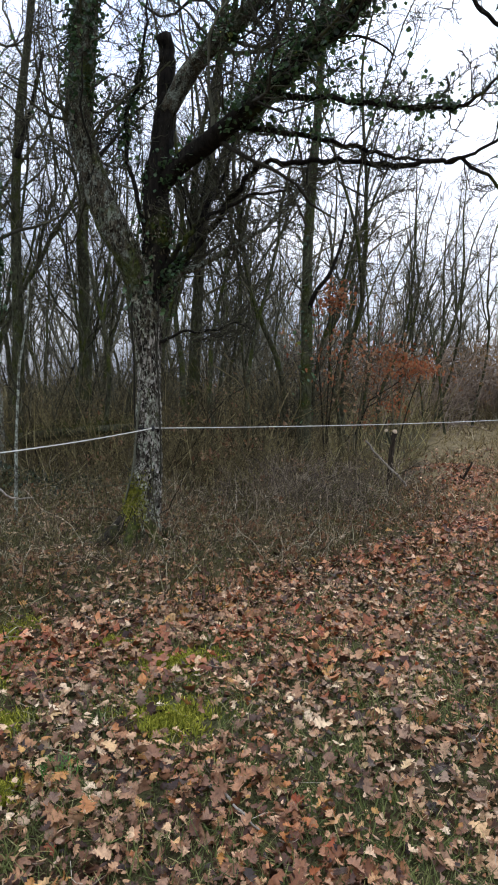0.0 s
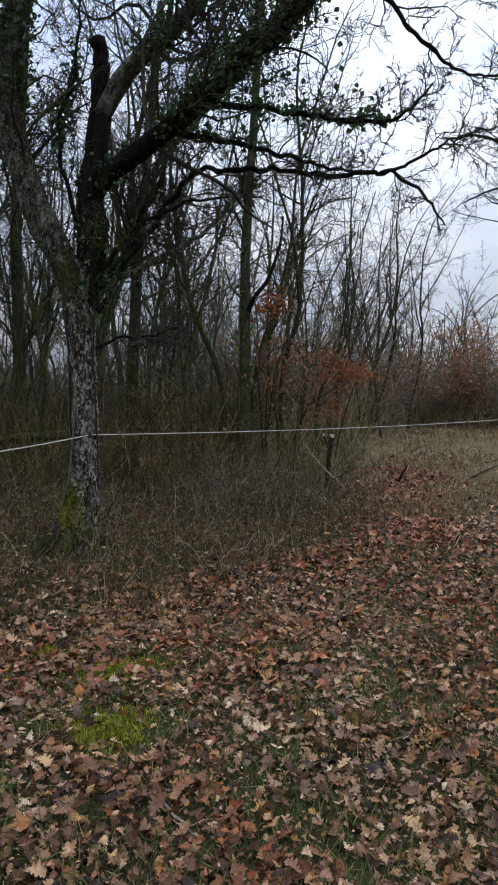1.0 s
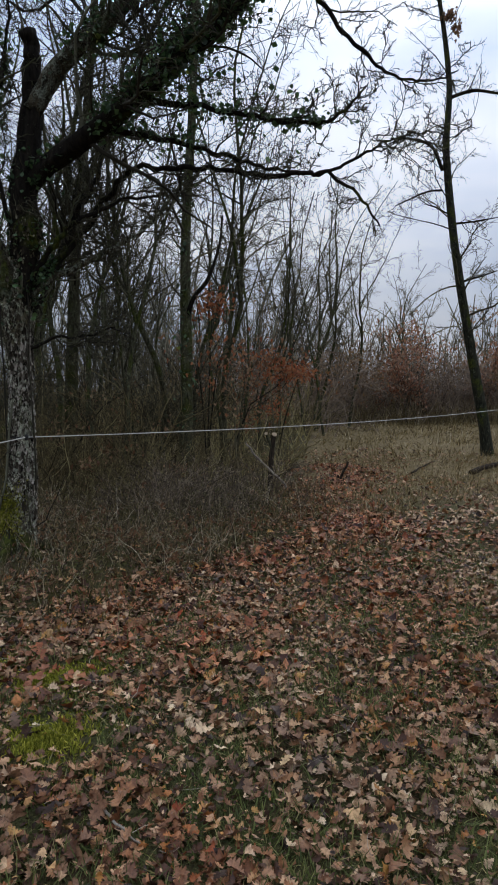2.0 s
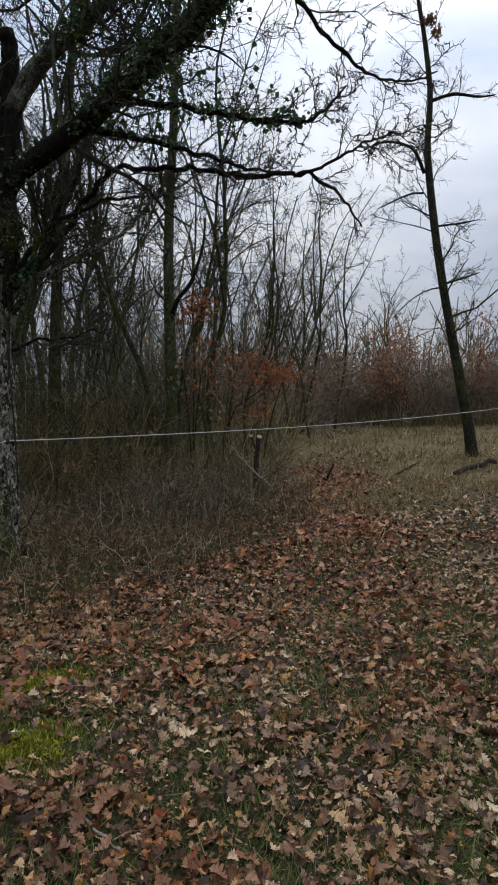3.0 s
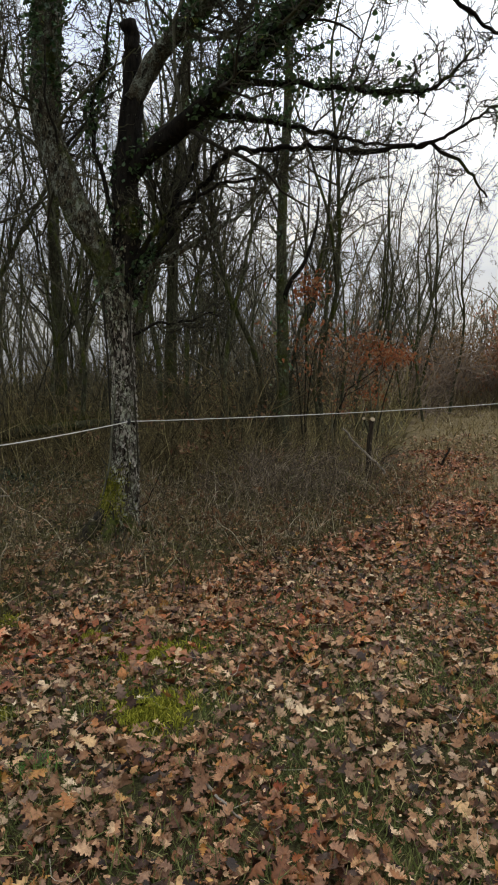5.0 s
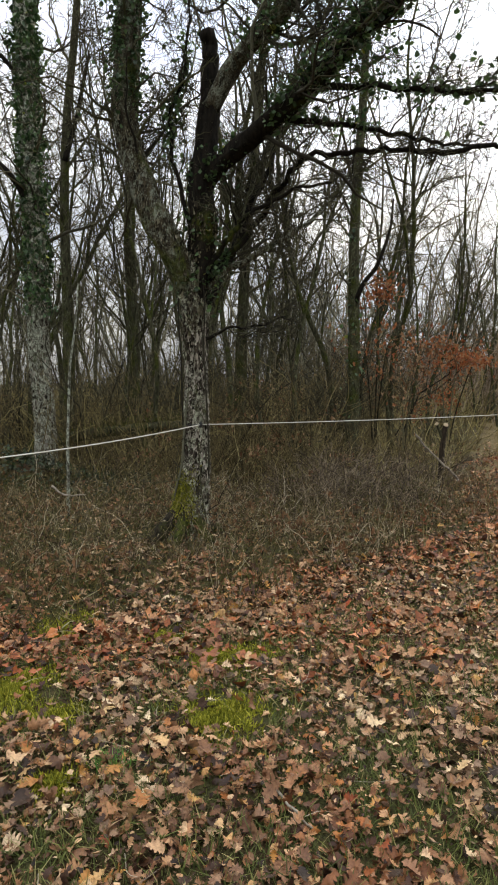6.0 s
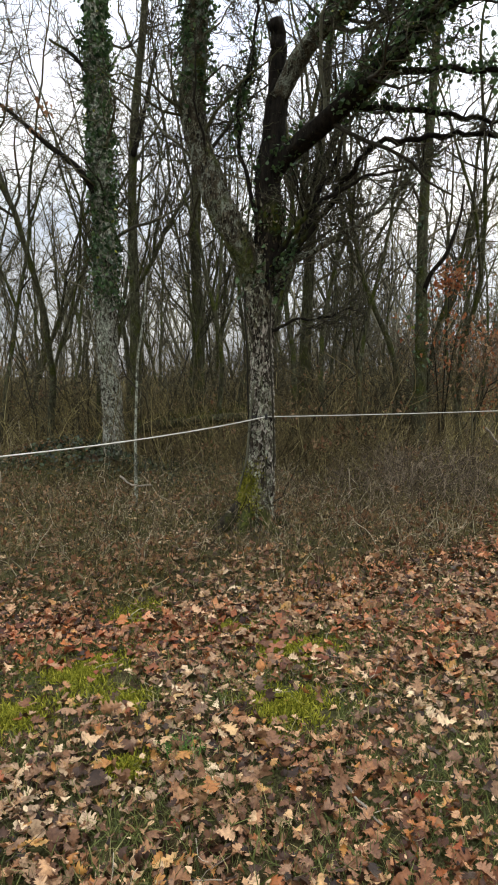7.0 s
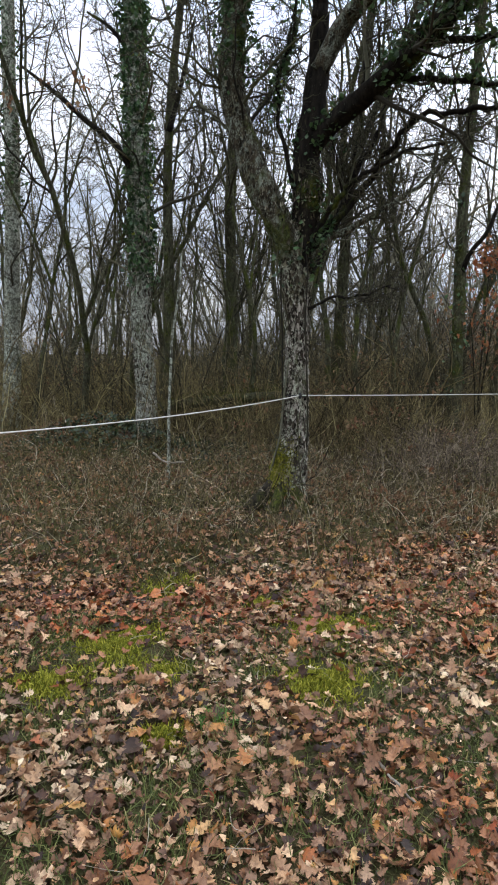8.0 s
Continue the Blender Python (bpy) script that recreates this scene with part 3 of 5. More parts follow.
clearing_grass(60000, 6.0, 15.0, 0.06, 0.26, LONG)
clearing_grass(60000, 15.0, 33.0, 0.1, 0.3, BROAD)

x, y = fan(72000, 4.0, 11.5, rng, 0.85)
over = y - litter_edge(x) + 0.3 - 0.35 * patchy(x, y, 1.1, 5.0)
clump = patchy(x, y, 1.5, 4.0) + 0.7 * patchy(x, y, 4.5, 6.0)
m = (x < 2.9 + (y - 9.1) * 0.29) & (rng.uniform(0, 1, len(x)) < np.clip(over * 0.9 + 0.42, 0, 1) * np.clip(0.55 + clump, 0.12, 1))
m &= ((x + 4.5) / 1.5) ** 2 + ((y - 9.7) / 0.6) ** 2 > rng.uniform(0.5, 1.3, len(x))
m &= ((x + 1.12) / 0.42) ** 2 + ((y - 6.45) / 0.5) ** 2 > rng.uniform(0.4, 1.3, len(x))
tall_at = 0.75 + 0.55 * np.clip(clump[m], -0.5, 1)
P, s_, yw_, tl_0, rl_0 = stand(x[m], y[m], 0.06, 0.3, rng, 0.8)
tagged(new("rough_grass", scatter("rough_grass", LONG, P, s_ * tall_at * 0.97, yw_, tl_0, rl_0, M_ROUGH, rng)),
       "tangled olive-brown rough grass under the trees", "grass", kind="stuff")
x, y = fan(56000, 3.9, 9.6, rng, 0.8)
over = y - litter_edge(x) + 0.3 - 0.45 * patchy(x, y, 1.4, 25.0)
m = (x < 2.7 + (y - 9.1) * 0.29) & (rng.uniform(0, 1, len(x)) < np.clip(over * 0.9 + 0.5, 0, 1))
m &= ((x + 4.5) / 1.5) ** 2 + ((y - 9.7) / 0.6) ** 2 > rng.uniform(0.5, 1.3, len(x))
m &= ((x + 1.12) / 0.42) ** 2 + ((y - 6.45) / 0.5) ** 2 > rng.uniform(0.4, 1.3, len(x))
P, s_, yw_, tl_0, rl_0 = stand(x[m], y[m], 0.014, 0.042, rng, 0.9)
P[:, 2] += rng.uniform(0, 1, len(P)) ** 1.5 * np.clip(0.25 + 0.18 * patchy(x[m], y[m], 1.1, 26.0) + 0.05 * over[m], 0.06, 0.4)
tagged(new("withered_herbs", scatter("withered_herbs", SPECK, P, s_, yw_, tl_0, rl_0, M_HERB, rng)), "low olive-brown withered herbs and seedlings under the trees", "undergrowth", kind="stuff")
x, y = fan(24000, 4.2, 11.0, rng, 0.85)
m = (x < 2.6 + (y - 9.1) * 0.29) & (y > litter_edge(x) + 0.1) & (patchy(x, y, 1.2, 15.0) + 0.5 * patchy(x, y, 4.0, 16.0) > 0.2)
P, s_, yw_, tl_0, rl_0 = stand(x[m], y[m], 0.03, 0.07, rng, 0.9)
P[:, 2] += rng.uniform(0.02, 0.22, len(P))
tagged(new("dead_bracken", scatter("dead_bracken", TINY, P, s_, yw_, tl_0, rl_0, M_BROWN, rng)), "rusty brown dead bracken and weeds", "bracken", kind="stuff")


def moss_cushion(px, py, rx, ry, count, rng):
    """A low patch of moss among the leaves: hundreds of tiny upright shoots."""
    a, r = rng.uniform(0, 2 * math.pi, count), np.abs(rng.normal(0, 0.55, count))
    k = 0.75 + 0.35 * np.sin(a * 3 + px) + 0.2 * np.sin(a * 7)
    x, y = px + rx * r * k * np.cos(a), py + ry * r * k * np.sin(a)
    P, s, yw, tl, rl = stand(x, y, 0.018, 0.04, rng)
    return tagged(new("moss_patch", scatter("moss_patch", blade_shapes((0.1, 0.5, 0.9), 0.16), P, s, yw, tl, rl, M_MOSS, rng)),
                  "yellow-green moss patch among fallen leaves", "moss", "moss patches", "stuff")


for px, py, rx, ry, n in MOSS:
    moss_cushion(px, py, rx * 1.45, ry * 1.45, int(n * 2.3), rng)

x, y = -0.75 + rng.normal(0, 0.035, 240), 2.58 + rng.normal(0, 0.03, 240)
tagged(new("grass_tuft", scatter("grass_tuft", SHORT, *stand(x, y, 0.035, 0.09, rng), M_TUFT, rng)), "small bright green grass tuft among leaves", "grass", kind="stuff")

# ---- the old oak at the wood's edge ----
oak = empty("oak_tree", (-1.18, 6.75, 0), "old forked oak with lichen and moss on its bark", "tree")


def local(ob, pts):
    return np.asarray(pts, float) - np.array(ob.location)


BOUGHS_MADE = []


def limb(name, owner, pts, r0, r1, sides, material, seed, flute=0.2, label="", rings=0, flare=0.0, jag=0.0, close=0.0, widths=()):
    """A stout tapering trunk or limb, with knobbly bark. flare: widening at the foot; jag: crooks; close: drawing in at the end; widths: a radius for each point of the line."""
    L = smooth_line(local(owner, pts), rings or max(8, 5 * len(pts)))
    if jag:
        bend = np.array([[noise.noise((k * 0.55, seed + 7 * c, 0.3)) for c in range(3)] for k in range(len(L))])
        L = L + jag * bend * np.minimum(1, np.arange(len(L)) / 5)[:, None]
    s = np.linspace(0, 1, len(L))
    r = r0 + (r1 - r0) * s + flare * np.exp(-s * 9)
    if widths:
        r = np.interp(s, np.linspace(0, 1, len(widths)), widths)
    r = r * (1 - close * np.clip((s - 0.85) / 0.15, 0, 1))
    tb = Tubes()
    tb.add(L, r, sides, flute, seed, True)
    BOUGHS_MADE.append(part(name, tb.mesh(name, material), owner, label))
    return L, r


OAK_TWIGS = [(23, 0.68, 0.95, 0.3, 0.02, 7, 5, 0.007, 0.1), (8, 0.5, 0.9, 0.36, 0.02, 5, 3, 0.0045, 0.12), (8, 0.55, 0.85, 0.38, 0.0, 4, 3, 0.0036, 0.15)]
FINE_TWIGS = [(15, 0.55, 0.85, 0.34, 0.06, 6, 4, 0.007, 0.1), (8, 0.52, 0.85, 0.38, 0.03, 4, 3, 0.0045, 0.15), (6, 0.5, 0.8, 0.38, 0.0, 3, 3, 0.0032, 0.2)]
M_OAK_MOSSY = bark("mossy_oak_bark", (0.00864, 0.0076, 0.0056), (0.0936, 0.076, 0.0496), (0.331, 0.35, 0.312), 0.485, 0.53, blotches=14.0)
M_ROOT = bark("mossy_root_bark", (0.008, 0.007, 0.005), (0.05, 0.042, 0.03), (0.2, 0.2, 0.15), 0.62, 0.5)
crown = Tubes()
r_oak = np.random.default_rng(5)
trunk_line = [(-1.12, 6.76, -0.12), (-1.1, 6.75, 0.08), (-1.075, 6.75, 0.3), (-1.05, 6.75, 0.54), (-1.02, 6.75, 0.78), (-1.02, 6.75, 1.18), (-1.02, 6.75, 1.47), (-1.02, 6.75, 1.76), (-1.03, 6.74, 2.04), (-1.045, 6.72, 2.32), (-1.05, 6.7, 2.6), (-1.03, 6.68, 2.85)]
tl_, tr_ = limb("trunk", oak, trunk_line, 0.12, 0.12, 36, M_OAK, 2.0, 0.2, "lichen-blotched grey trunk", 110, close=0.4,
                widths=(0.29, 0.23, 0.18, 0.148, 0.13, 0.119, 0.112, 0.11, 0.125, 0.15, 0.17, 0.17))
oak_trunk = BOUGHS_MADE[-1]
for k, (ex, ey, r0) in enumerate(((-1.52, 6.5, 0.11), (-0.8, 6.42, 0.085), (-1.2, 6.3, 0.09), (-0.72, 6.85, 0.09))):
    limb("root", oak, [(-1.1, 6.74, 0.34), ((ex - 1.1) / 2, (ey + 6.74) / 2, 0.14), (ex, ey, -0.05)], r0, r0 * 0.45, 12, M_ROOT, 130.0 + k, 0.3)
limb_l = limb("limb", oak, [(-1.05, 6.7, 2.4), (-1.2, 6.56, 2.83), (-1.324, 6.5, 3.1), (-1.45, 6.5, 3.364), (-1.547, 6.5, 3.628), (-1.62, 6.5, 3.89), (-1.66, 6.5, 4.15), (-1.63, 6.5, 4.66), (-1.6, 6.5, 5.17), (-1.63, 6.6, 5.77), (-1.74, 6.7, 6.74)],
              0.128, 0.085, 24, M_OAK_MOSSY, 9.0, 0.22, rings=80, widths=(0.11, 0.135, 0.138, 0.13, 0.122, 0.118, 0.112, 0.11, 0.112, 0.1, 0.08))
oak_limb = BOUGHS_MADE[-1]
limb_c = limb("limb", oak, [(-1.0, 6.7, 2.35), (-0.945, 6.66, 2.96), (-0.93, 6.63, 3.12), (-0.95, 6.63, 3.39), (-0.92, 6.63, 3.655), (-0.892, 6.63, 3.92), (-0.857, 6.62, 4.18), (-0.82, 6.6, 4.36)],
              0.136, 0.07, 22, M_SHADED_LIMB, 15.0, 0.26, rings=60, widths=(0.1, 0.135, 0.134, 0.13, 0.126, 0.112, 0.105, 0.08))
limb("broken_stub", oak, [(-0.85, 6.6, 4.25), (-0.835, 6.58, 4.62), (-0.87, 6.55, 4.88)], 0.082, 0.062, 14, M_SHADED_LIMB, 21.0, 0.4, jag=0.04)
limb_c2 = limb("limb", oak, [(-0.85, 6.6, 4.2), (-0.604, 6.5, 4.56), (-0.33, 6.3, 4.744), (-0.1, 6.2, 4.9), (0.28, 6.0, 5.27), (0.7, 5.8, 5.85)], 0.095, 0.05, 16, M_OAK_MOSSY, 27.0, rings=40)
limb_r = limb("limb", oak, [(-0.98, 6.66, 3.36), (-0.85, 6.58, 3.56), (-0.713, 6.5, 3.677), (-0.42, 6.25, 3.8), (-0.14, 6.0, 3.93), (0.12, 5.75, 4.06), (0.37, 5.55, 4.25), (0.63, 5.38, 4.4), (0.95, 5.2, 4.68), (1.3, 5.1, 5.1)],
              0.08, 0.05, 18, M_SHADED_LIMB, 33.0, 0.3, rings=60, widths=(0.06, 0.085, 0.09, 0.092, 0.09, 0.085, 0.078, 0.07, 0.06, 0.045))
low_1 = limb("branch", oak, [(-0.95, 6.72, 2.45), (-0.837, 6.72, 2.619), (-0.444, 6.9, 2.868), (-0.16, 7.0, 3.053), (0.099, 7.1, 3.241), (0.362, 7.2, 3.519), (0.6, 7.3, 3.85)], 0.044, 0.013, 8, M_OAK_MOSSY, 39.0, 0.25, jag=0.035)
low_2 = limb("branch", oak, [(-0.93, 6.72, 2.5), (-0.797, 6.72, 2.7), (-0.587, 6.9, 3.066), (-0.479, 7.0, 3.424), (-0.294, 7.1, 3.787), (-0.214, 7.1, 4.178), (-0.17, 7.1, 4.62)], 0.045, 0.015, 8, M_SHADED_LIMB, 45.0, 0.25, jag=0.03)
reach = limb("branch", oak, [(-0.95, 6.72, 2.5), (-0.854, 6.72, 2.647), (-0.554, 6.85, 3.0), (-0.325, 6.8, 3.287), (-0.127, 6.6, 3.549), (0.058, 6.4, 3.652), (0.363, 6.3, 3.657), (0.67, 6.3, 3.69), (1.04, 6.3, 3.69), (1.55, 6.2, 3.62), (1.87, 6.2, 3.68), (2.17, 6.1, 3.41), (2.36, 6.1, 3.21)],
             0.046, 0.01, 8, M_SHADED_LIMB, 51.0, 0.25, jag=0.06, widths=(0.036, 0.034, 0.031, 0.028, 0.025, 0.024, 0.025, 0.026, 0.025, 0.022, 0.019, 0.014, 0.008))
reach_b = limb("branch", oak, [(1.75, 6.2, 3.66), (2.01, 6.1, 3.73), (2.24, 6.0, 3.87), (2.46, 6.0, 3.98), (2.75, 5.95, 4.02), (3.0, 5.9, 3.95)], 0.019, 0.005, 6, M_SHADED_LIMB, 57.0, 0.25, jag=0.045)
ivy_arm = limb("branch", oak, [(0.1, 5.75, 4.03), (0.62, 5.7, 3.97), (0.92, 5.5, 3.86), (1.27, 5.4, 3.79), (1.57, 5.3, 3.76), (1.7, 5.2, 3.84), (1.88, 5.2, 4.03)], 0.028, 0.009, 7, M_SHADED_LIMB, 63.0, 0.25, jag=0.045)
mid_arm = limb("branch", oak, [(-0.2, 6.04, 3.88), (0.45, 6.1, 3.82), (0.92, 6.2, 3.78), (1.23, 6.2, 3.71), (1.55, 6.2, 3.64)], 0.026, 0.012, 6, M_SHADED_LIMB, 69.0, 0.25, jag=0.045)
droop = limb("branch", oak, [(0.55, 5.7, 5.7), (0.86, 5.6, 5.85), (1.32, 5.6, 5.26), (1.65, 5.7, 4.91), (1.9, 5.7, 4.65), (2.22, 5.8, 4.48), (2.45, 5.8, 4.4), (2.74, 5.8, 4.42), (2.95, 5.8, 4.52)], 0.032, 0.006, 8, M_SHADED_LIMB, 75.0, 0.25, jag=0.03)

low_3 = limb("branch", oak, [(-0.9, 6.66, 2.7), (-0.68, 6.62, 3.0), (-0.45, 6.5, 3.2), (-0.1, 6.45, 3.36), (0.3, 6.4, 3.44)], 0.034, 0.012, 7, M_SHADED_LIMB, 83.0, 0.25, jag=0.05)
low_4 = limb("branch", oak, [(-0.95, 6.75, 2.3), (-0.75, 7.0, 2.75), (-0.62, 7.1, 3.2), (-0.5, 7.2, 3.8), (-0.45, 7.2, 4.5)], 0.034, 0.012, 7, M_SHADED_LIMB, 85.0, 0.25, jag=0.05)
low_5 = limb("branch", oak, [(-1.0, 6.7, 2.0), (-0.7, 6.65, 2.12), (-0.4, 6.6, 2.14), (-0.1, 6.6, 2.25)], 0.018, 0.006, 6, M_SHADED_LIMB, 87.0, 0.25, jag=0.05)
left_stem = limb("branch", oak, [(-1.0, 6.62, 2.95), (-1.14, 6.6, 3.5), (-1.24, 6.6, 4.07), (-1.12, 6.6, 4.5), (-1.02, 6.6, 5.3)], 0.026, 0.01, 7, M_SHADED_LIMB, 89.0, 0.25, jag=0.05)

for (L, r), ln, spec in ((low_3, 1.4, FINE_TWIGS), (left_stem, 0.8, FINE_TWIGS), (low_4, 1.5, FINE_TWIGS), (low_5, 0.9, FINE_TWIGS), (limb_l, 2.0, OAK_TWIGS), (limb_c2, 1.9, OAK_TWIGS), (limb_r, 1.9, OAK_TWIGS),
                         (low_1, 1.3, FINE_TWIGS), (low_2, 1.3, FINE_TWIGS), (reach, 1.1, FINE_TWIGS), (reach_b, 0.9, FINE_TWIGS),
                         (ivy_arm, 1.0, FINE_TWIGS), (mid_arm, 1.0, FINE_TWIGS), (droop, 1.1, FINE_TWIGS)):
    cut = len(L) // 4 if spec is OAK_TWIGS else len(L) // 6
    ramify(crown, L[cut:], r[cut:], ln, 0, spec, r_oak)
part("crown", crown.mesh("crown", M_MOSSY_TWIG), oak, "bare crooked twigs")

# suckers low on the trunk
sprouts = Tubes()
for k in range(26):
    i = r_oak.integers(12, 88)
    a = r_oak.uniform(0, 2 * math.pi)
    q, qr = bough(tl_[i] + np.array((math.cos(a), math.sin(a), 0)) * tr_[i] * 0.9, (math.cos(a), math.sin(a), 0.5), r_oak.uniform(0.25, 0.75), 0.006, 6, 0.3, 0.08, r_oak)
    sprouts.add(q, qr, 4)
    ramify(sprouts, q, qr, 0.5, 0, [(4, 0.5, 0.8, 0.3, 0.02, 4, 3, 0.0025, 0.2)], r_oak)
part("sprout_growth", sprouts.mesh("sprout_growth", M_MOSSY_TWIG), oak)["kind"] = "stuff"

M_TRUNK_MOSS = tinted("trunk_moss", ((0.0, (0.07, 0.08, 0.012)), (0.5, (0.2, 0.2, 0.025)), (1.0, (0.4, 0.38, 0.06))), 0.9, 0.15)
NM = 6500
a, h = r_oak.normal(3.9, 0.55, NM), np.clip(r_oak.normal(0.215, 0.05, NM), 0.05, 0.36)
ti = (h * len(tl_)).astype(int)
moss_pts = tl_[ti] + np.stack([np.cos(a), np.sin(a), np.zeros(NM)], -1) * (tr_[ti] * 1.05)[:, None] + r_oak.normal(0, 0.013, (NM, 3))
part("moss", scatter("moss", blade_shapes((0.2, 0.6, 1.0), 0.2), moss_pts, r_oak.uniform(0.016, 0.036, NM), r_oak.uniform(0, 6.28, NM),
                     r_oak.normal(0, 0.9, NM), r_oak.normal(0, 0.9, NM), M_TRUNK_MOSS, r_oak), oak_trunk, "bright yellow-green moss on the root flare")

IVY_FAR = [leaf_shape("ivy_plain", b, f, 0.1) for b, f in ((0.3, 0.2), (-0.3, 0.1), (0.5, -0.2))]
M_FLAKE = tinted("bark_flake", ((0.0, (0.012, 0.01, 0.007)), (0.36, (0.05, 0.04, 0.03)), (0.55, (0.17, 0.148, 0.115)), (0.72, (0.36, 0.33, 0.275)), (1.0, (0.62, 0.58, 0.5))), 0.9, 0.1, 70, 0.6)
M_DARK_FLAKE = tinted("dark_bark_flake", ((0.0, (0.012, 0.01, 0.007)), (0.5, (0.06, 0.05, 0.034)), (0.8, (0.13, 0.12, 0.07)), (1.0, (0.36, 0.34, 0.26))), 0.9, 0.1, 70, 0.7)


def flakes_on(name, L, r, count, size, owner, rng, material=None):
    """Loose plates of bark standing a little off a trunk, some under pale lichen."""
    f = rng.uniform(0, len(L) - 1.01, count)
    i, a = f.astype(int), rng.uniform(0, 2 * math.pi, count)
    P = L[i] + (L[i + 1] - L[i]) * (f - i)[:, None] + np.stack([np.cos(a), np.sin(a), np.zeros(count)], -1) * (r[i] * rng.uniform(0.96, 1.1, count))[:, None]
    shapes = [leaf_shape("plate", b, f_, 0.3) for b, f_ in ((0.3, -0.3), (-0.3, -0.2), (0.5, 0.1))]
    me = scatter(name, shapes, P, size * rng.lognormal(0, 0.4, count), a + math.pi / 2, math.pi / 2 + rng.normal(0, 0.22, count), rng.normal(0, 0.3, count), material or M_FLAKE, rng)
    part(name, me, owner, "flaking bark plates with pale lichen")["kind"] = "stuff"


flakes_on("flaking_bark", tl_[20:84], tr_[20:84], 5200, 0.029, oak_trunk, r_oak)
flakes_on("dark_flaking_bark", tl_[80:], tr_[80:], 1500, 0.03, oak_trunk, r_oak, M_DARK_FLAKE)
flakes_on("flaking_limb_bark", limb_l[0][:52], limb_l[1][:52], 2600, 0.026, oak_limb, r_oak, M_DARK_FLAKE)
flakes_on("flaking_fork_bark", limb_c[0][4:24], limb_c[1][4:24], 900, 0.028, oak, r_oak, M_DARK_FLAKE)

IVY = [leaf_shape("ivy", b, f, c) for b, f, c in ((0.3, 0.2, 0.1), (-0.3, 0.1, -0.2), (0.5, -0.2, 0.2))]


def ivy_on(lines, count, spread, size, rng):
    """Ivy leaves held out round some limbs: arrays for scatter()."""
    P = []
    for (L, r), share in lines:
        n = int(count * share)
        f = rng.uniform(0, len(L) - 1.01, n)
        i = f.astype(int)
        p = L[i] + (L[i + 1] - L[i]) * (f - i)[:, None]
        off = rng.normal(0, 1, (n, 3))
        off /= np.linalg.norm(off, axis=1)[:, None]
        clump = 0.5 + 0.5 * np.sin(f * 1.3 + 2 * np.sin(f * 0.37))
        P.append(p + off * (r[i] + np.abs(rng.normal(0, spread, n)) * (0.35 + clump))[:, None] + np.array((0, 0, 0.02)))
    P = np.concatenate(P)
    n = len(P)
    return P, size * rng.uniform(0.6, 1.3, n), rng.uniform(0, 6.28, n), rng.normal(0.7, 0.5, n), rng.normal(0, 0.5, n)


vine = empty("ivy_vine", oak.location, "dark green ivy climbing over the oak's limbs", "ivy", kind="stuff")


def stretch(line, a, b):
    """A part of a limb's line and radii, by shares of its length."""
    n = len(line[0])
    return line[0][int(a * n):int(b * n)], line[1][int(a * n):int(b * n)]


ivy_lines = [(stretch(limb_r, 0.42, 1), 0.32), (stretch(limb_c2, 0.3, 1), 0.07), (stretch(limb_l, 0.6, 1), 0.36), (stretch(limb_c, 0.42, 0.62), 0.02), (stretch(limb_r, 0.1, 0.3), 0.03),
             ((tl_[88:106], tr_[88:106]), 0.06), (stretch(low_2, 0.04, 0.26), 0.05), (stretch(limb_c, 0.1, 0.3), 0.03), (stretch(ivy_arm, 0, 0.7), 0.03), (stretch(mid_arm, 0, 0.4), 0.03), (stretch(left_stem, 0.35, 0.85), 0.025)]
part("foliage", scatter("foliage", IVY, *ivy_on(ivy_lines, 6200, 0.07, 0.042, r_oak), M_IVY, r_oak), vine)["kind"] = "stuff"
thin_lines = [(stretch(limb_r, 0.5, 1), 0.4), (stretch(limb_c2, 0.3, 1), 0.14), (stretch(ivy_arm, 0.1, 0.7), 0.14), (stretch(limb_l, 0.62, 1), 0.14), (stretch(left_stem, 0.4, 0.9), 0.12)]
part("loose_foliage", scatter("loose_foliage", IVY, *ivy_on(thin_lines, 2100, 0.17, 0.042, r_oak), M_IVY, r_oak), vine)["kind"] = "stuff"
stems = Tubes()
for k in range(5):
    off = r_oak.normal(0, 0.02, 3)
    w_ = np.array([tl_[i] + np.array((math.cos(1.2 * k + i * 0.03), -abs(math.sin(1.2 * k + i * 0.05)), 0)) * (tr_[i] * 1.04) for i in range(8, 108, 4)])
    stems.add(w_ + off, np.full(len(w_), 0.006 + 0.003 * (k % 3)), 5)
part("stems", stems.mesh("stems", M_MOSSY_TWIG), vine, "brown ivy stems clinging to the trunk")["kind"] = "stuff"

# ---- the ivy-clad trunk behind, and the pale one beside it ----
M_LEAN = bark("leaning_tree_bark", (0.007, 0.007, 0.005), (0.042, 0.041, 0.028), (0.26, 0.28, 0.21), 0.56, 0.54, blotches=14.0)
STOUT = [(12, 0.28, 0.85, 0.24, 0.06, 7, 5, 0.012, 0.05), (8, 0.5, 0.85, 0.3, 0.03, 5, 3, 0.0075, 0.15), (6, 0.5, 0.85, 0.34, 0.02, 3, 3, 0.005, 0.2)]


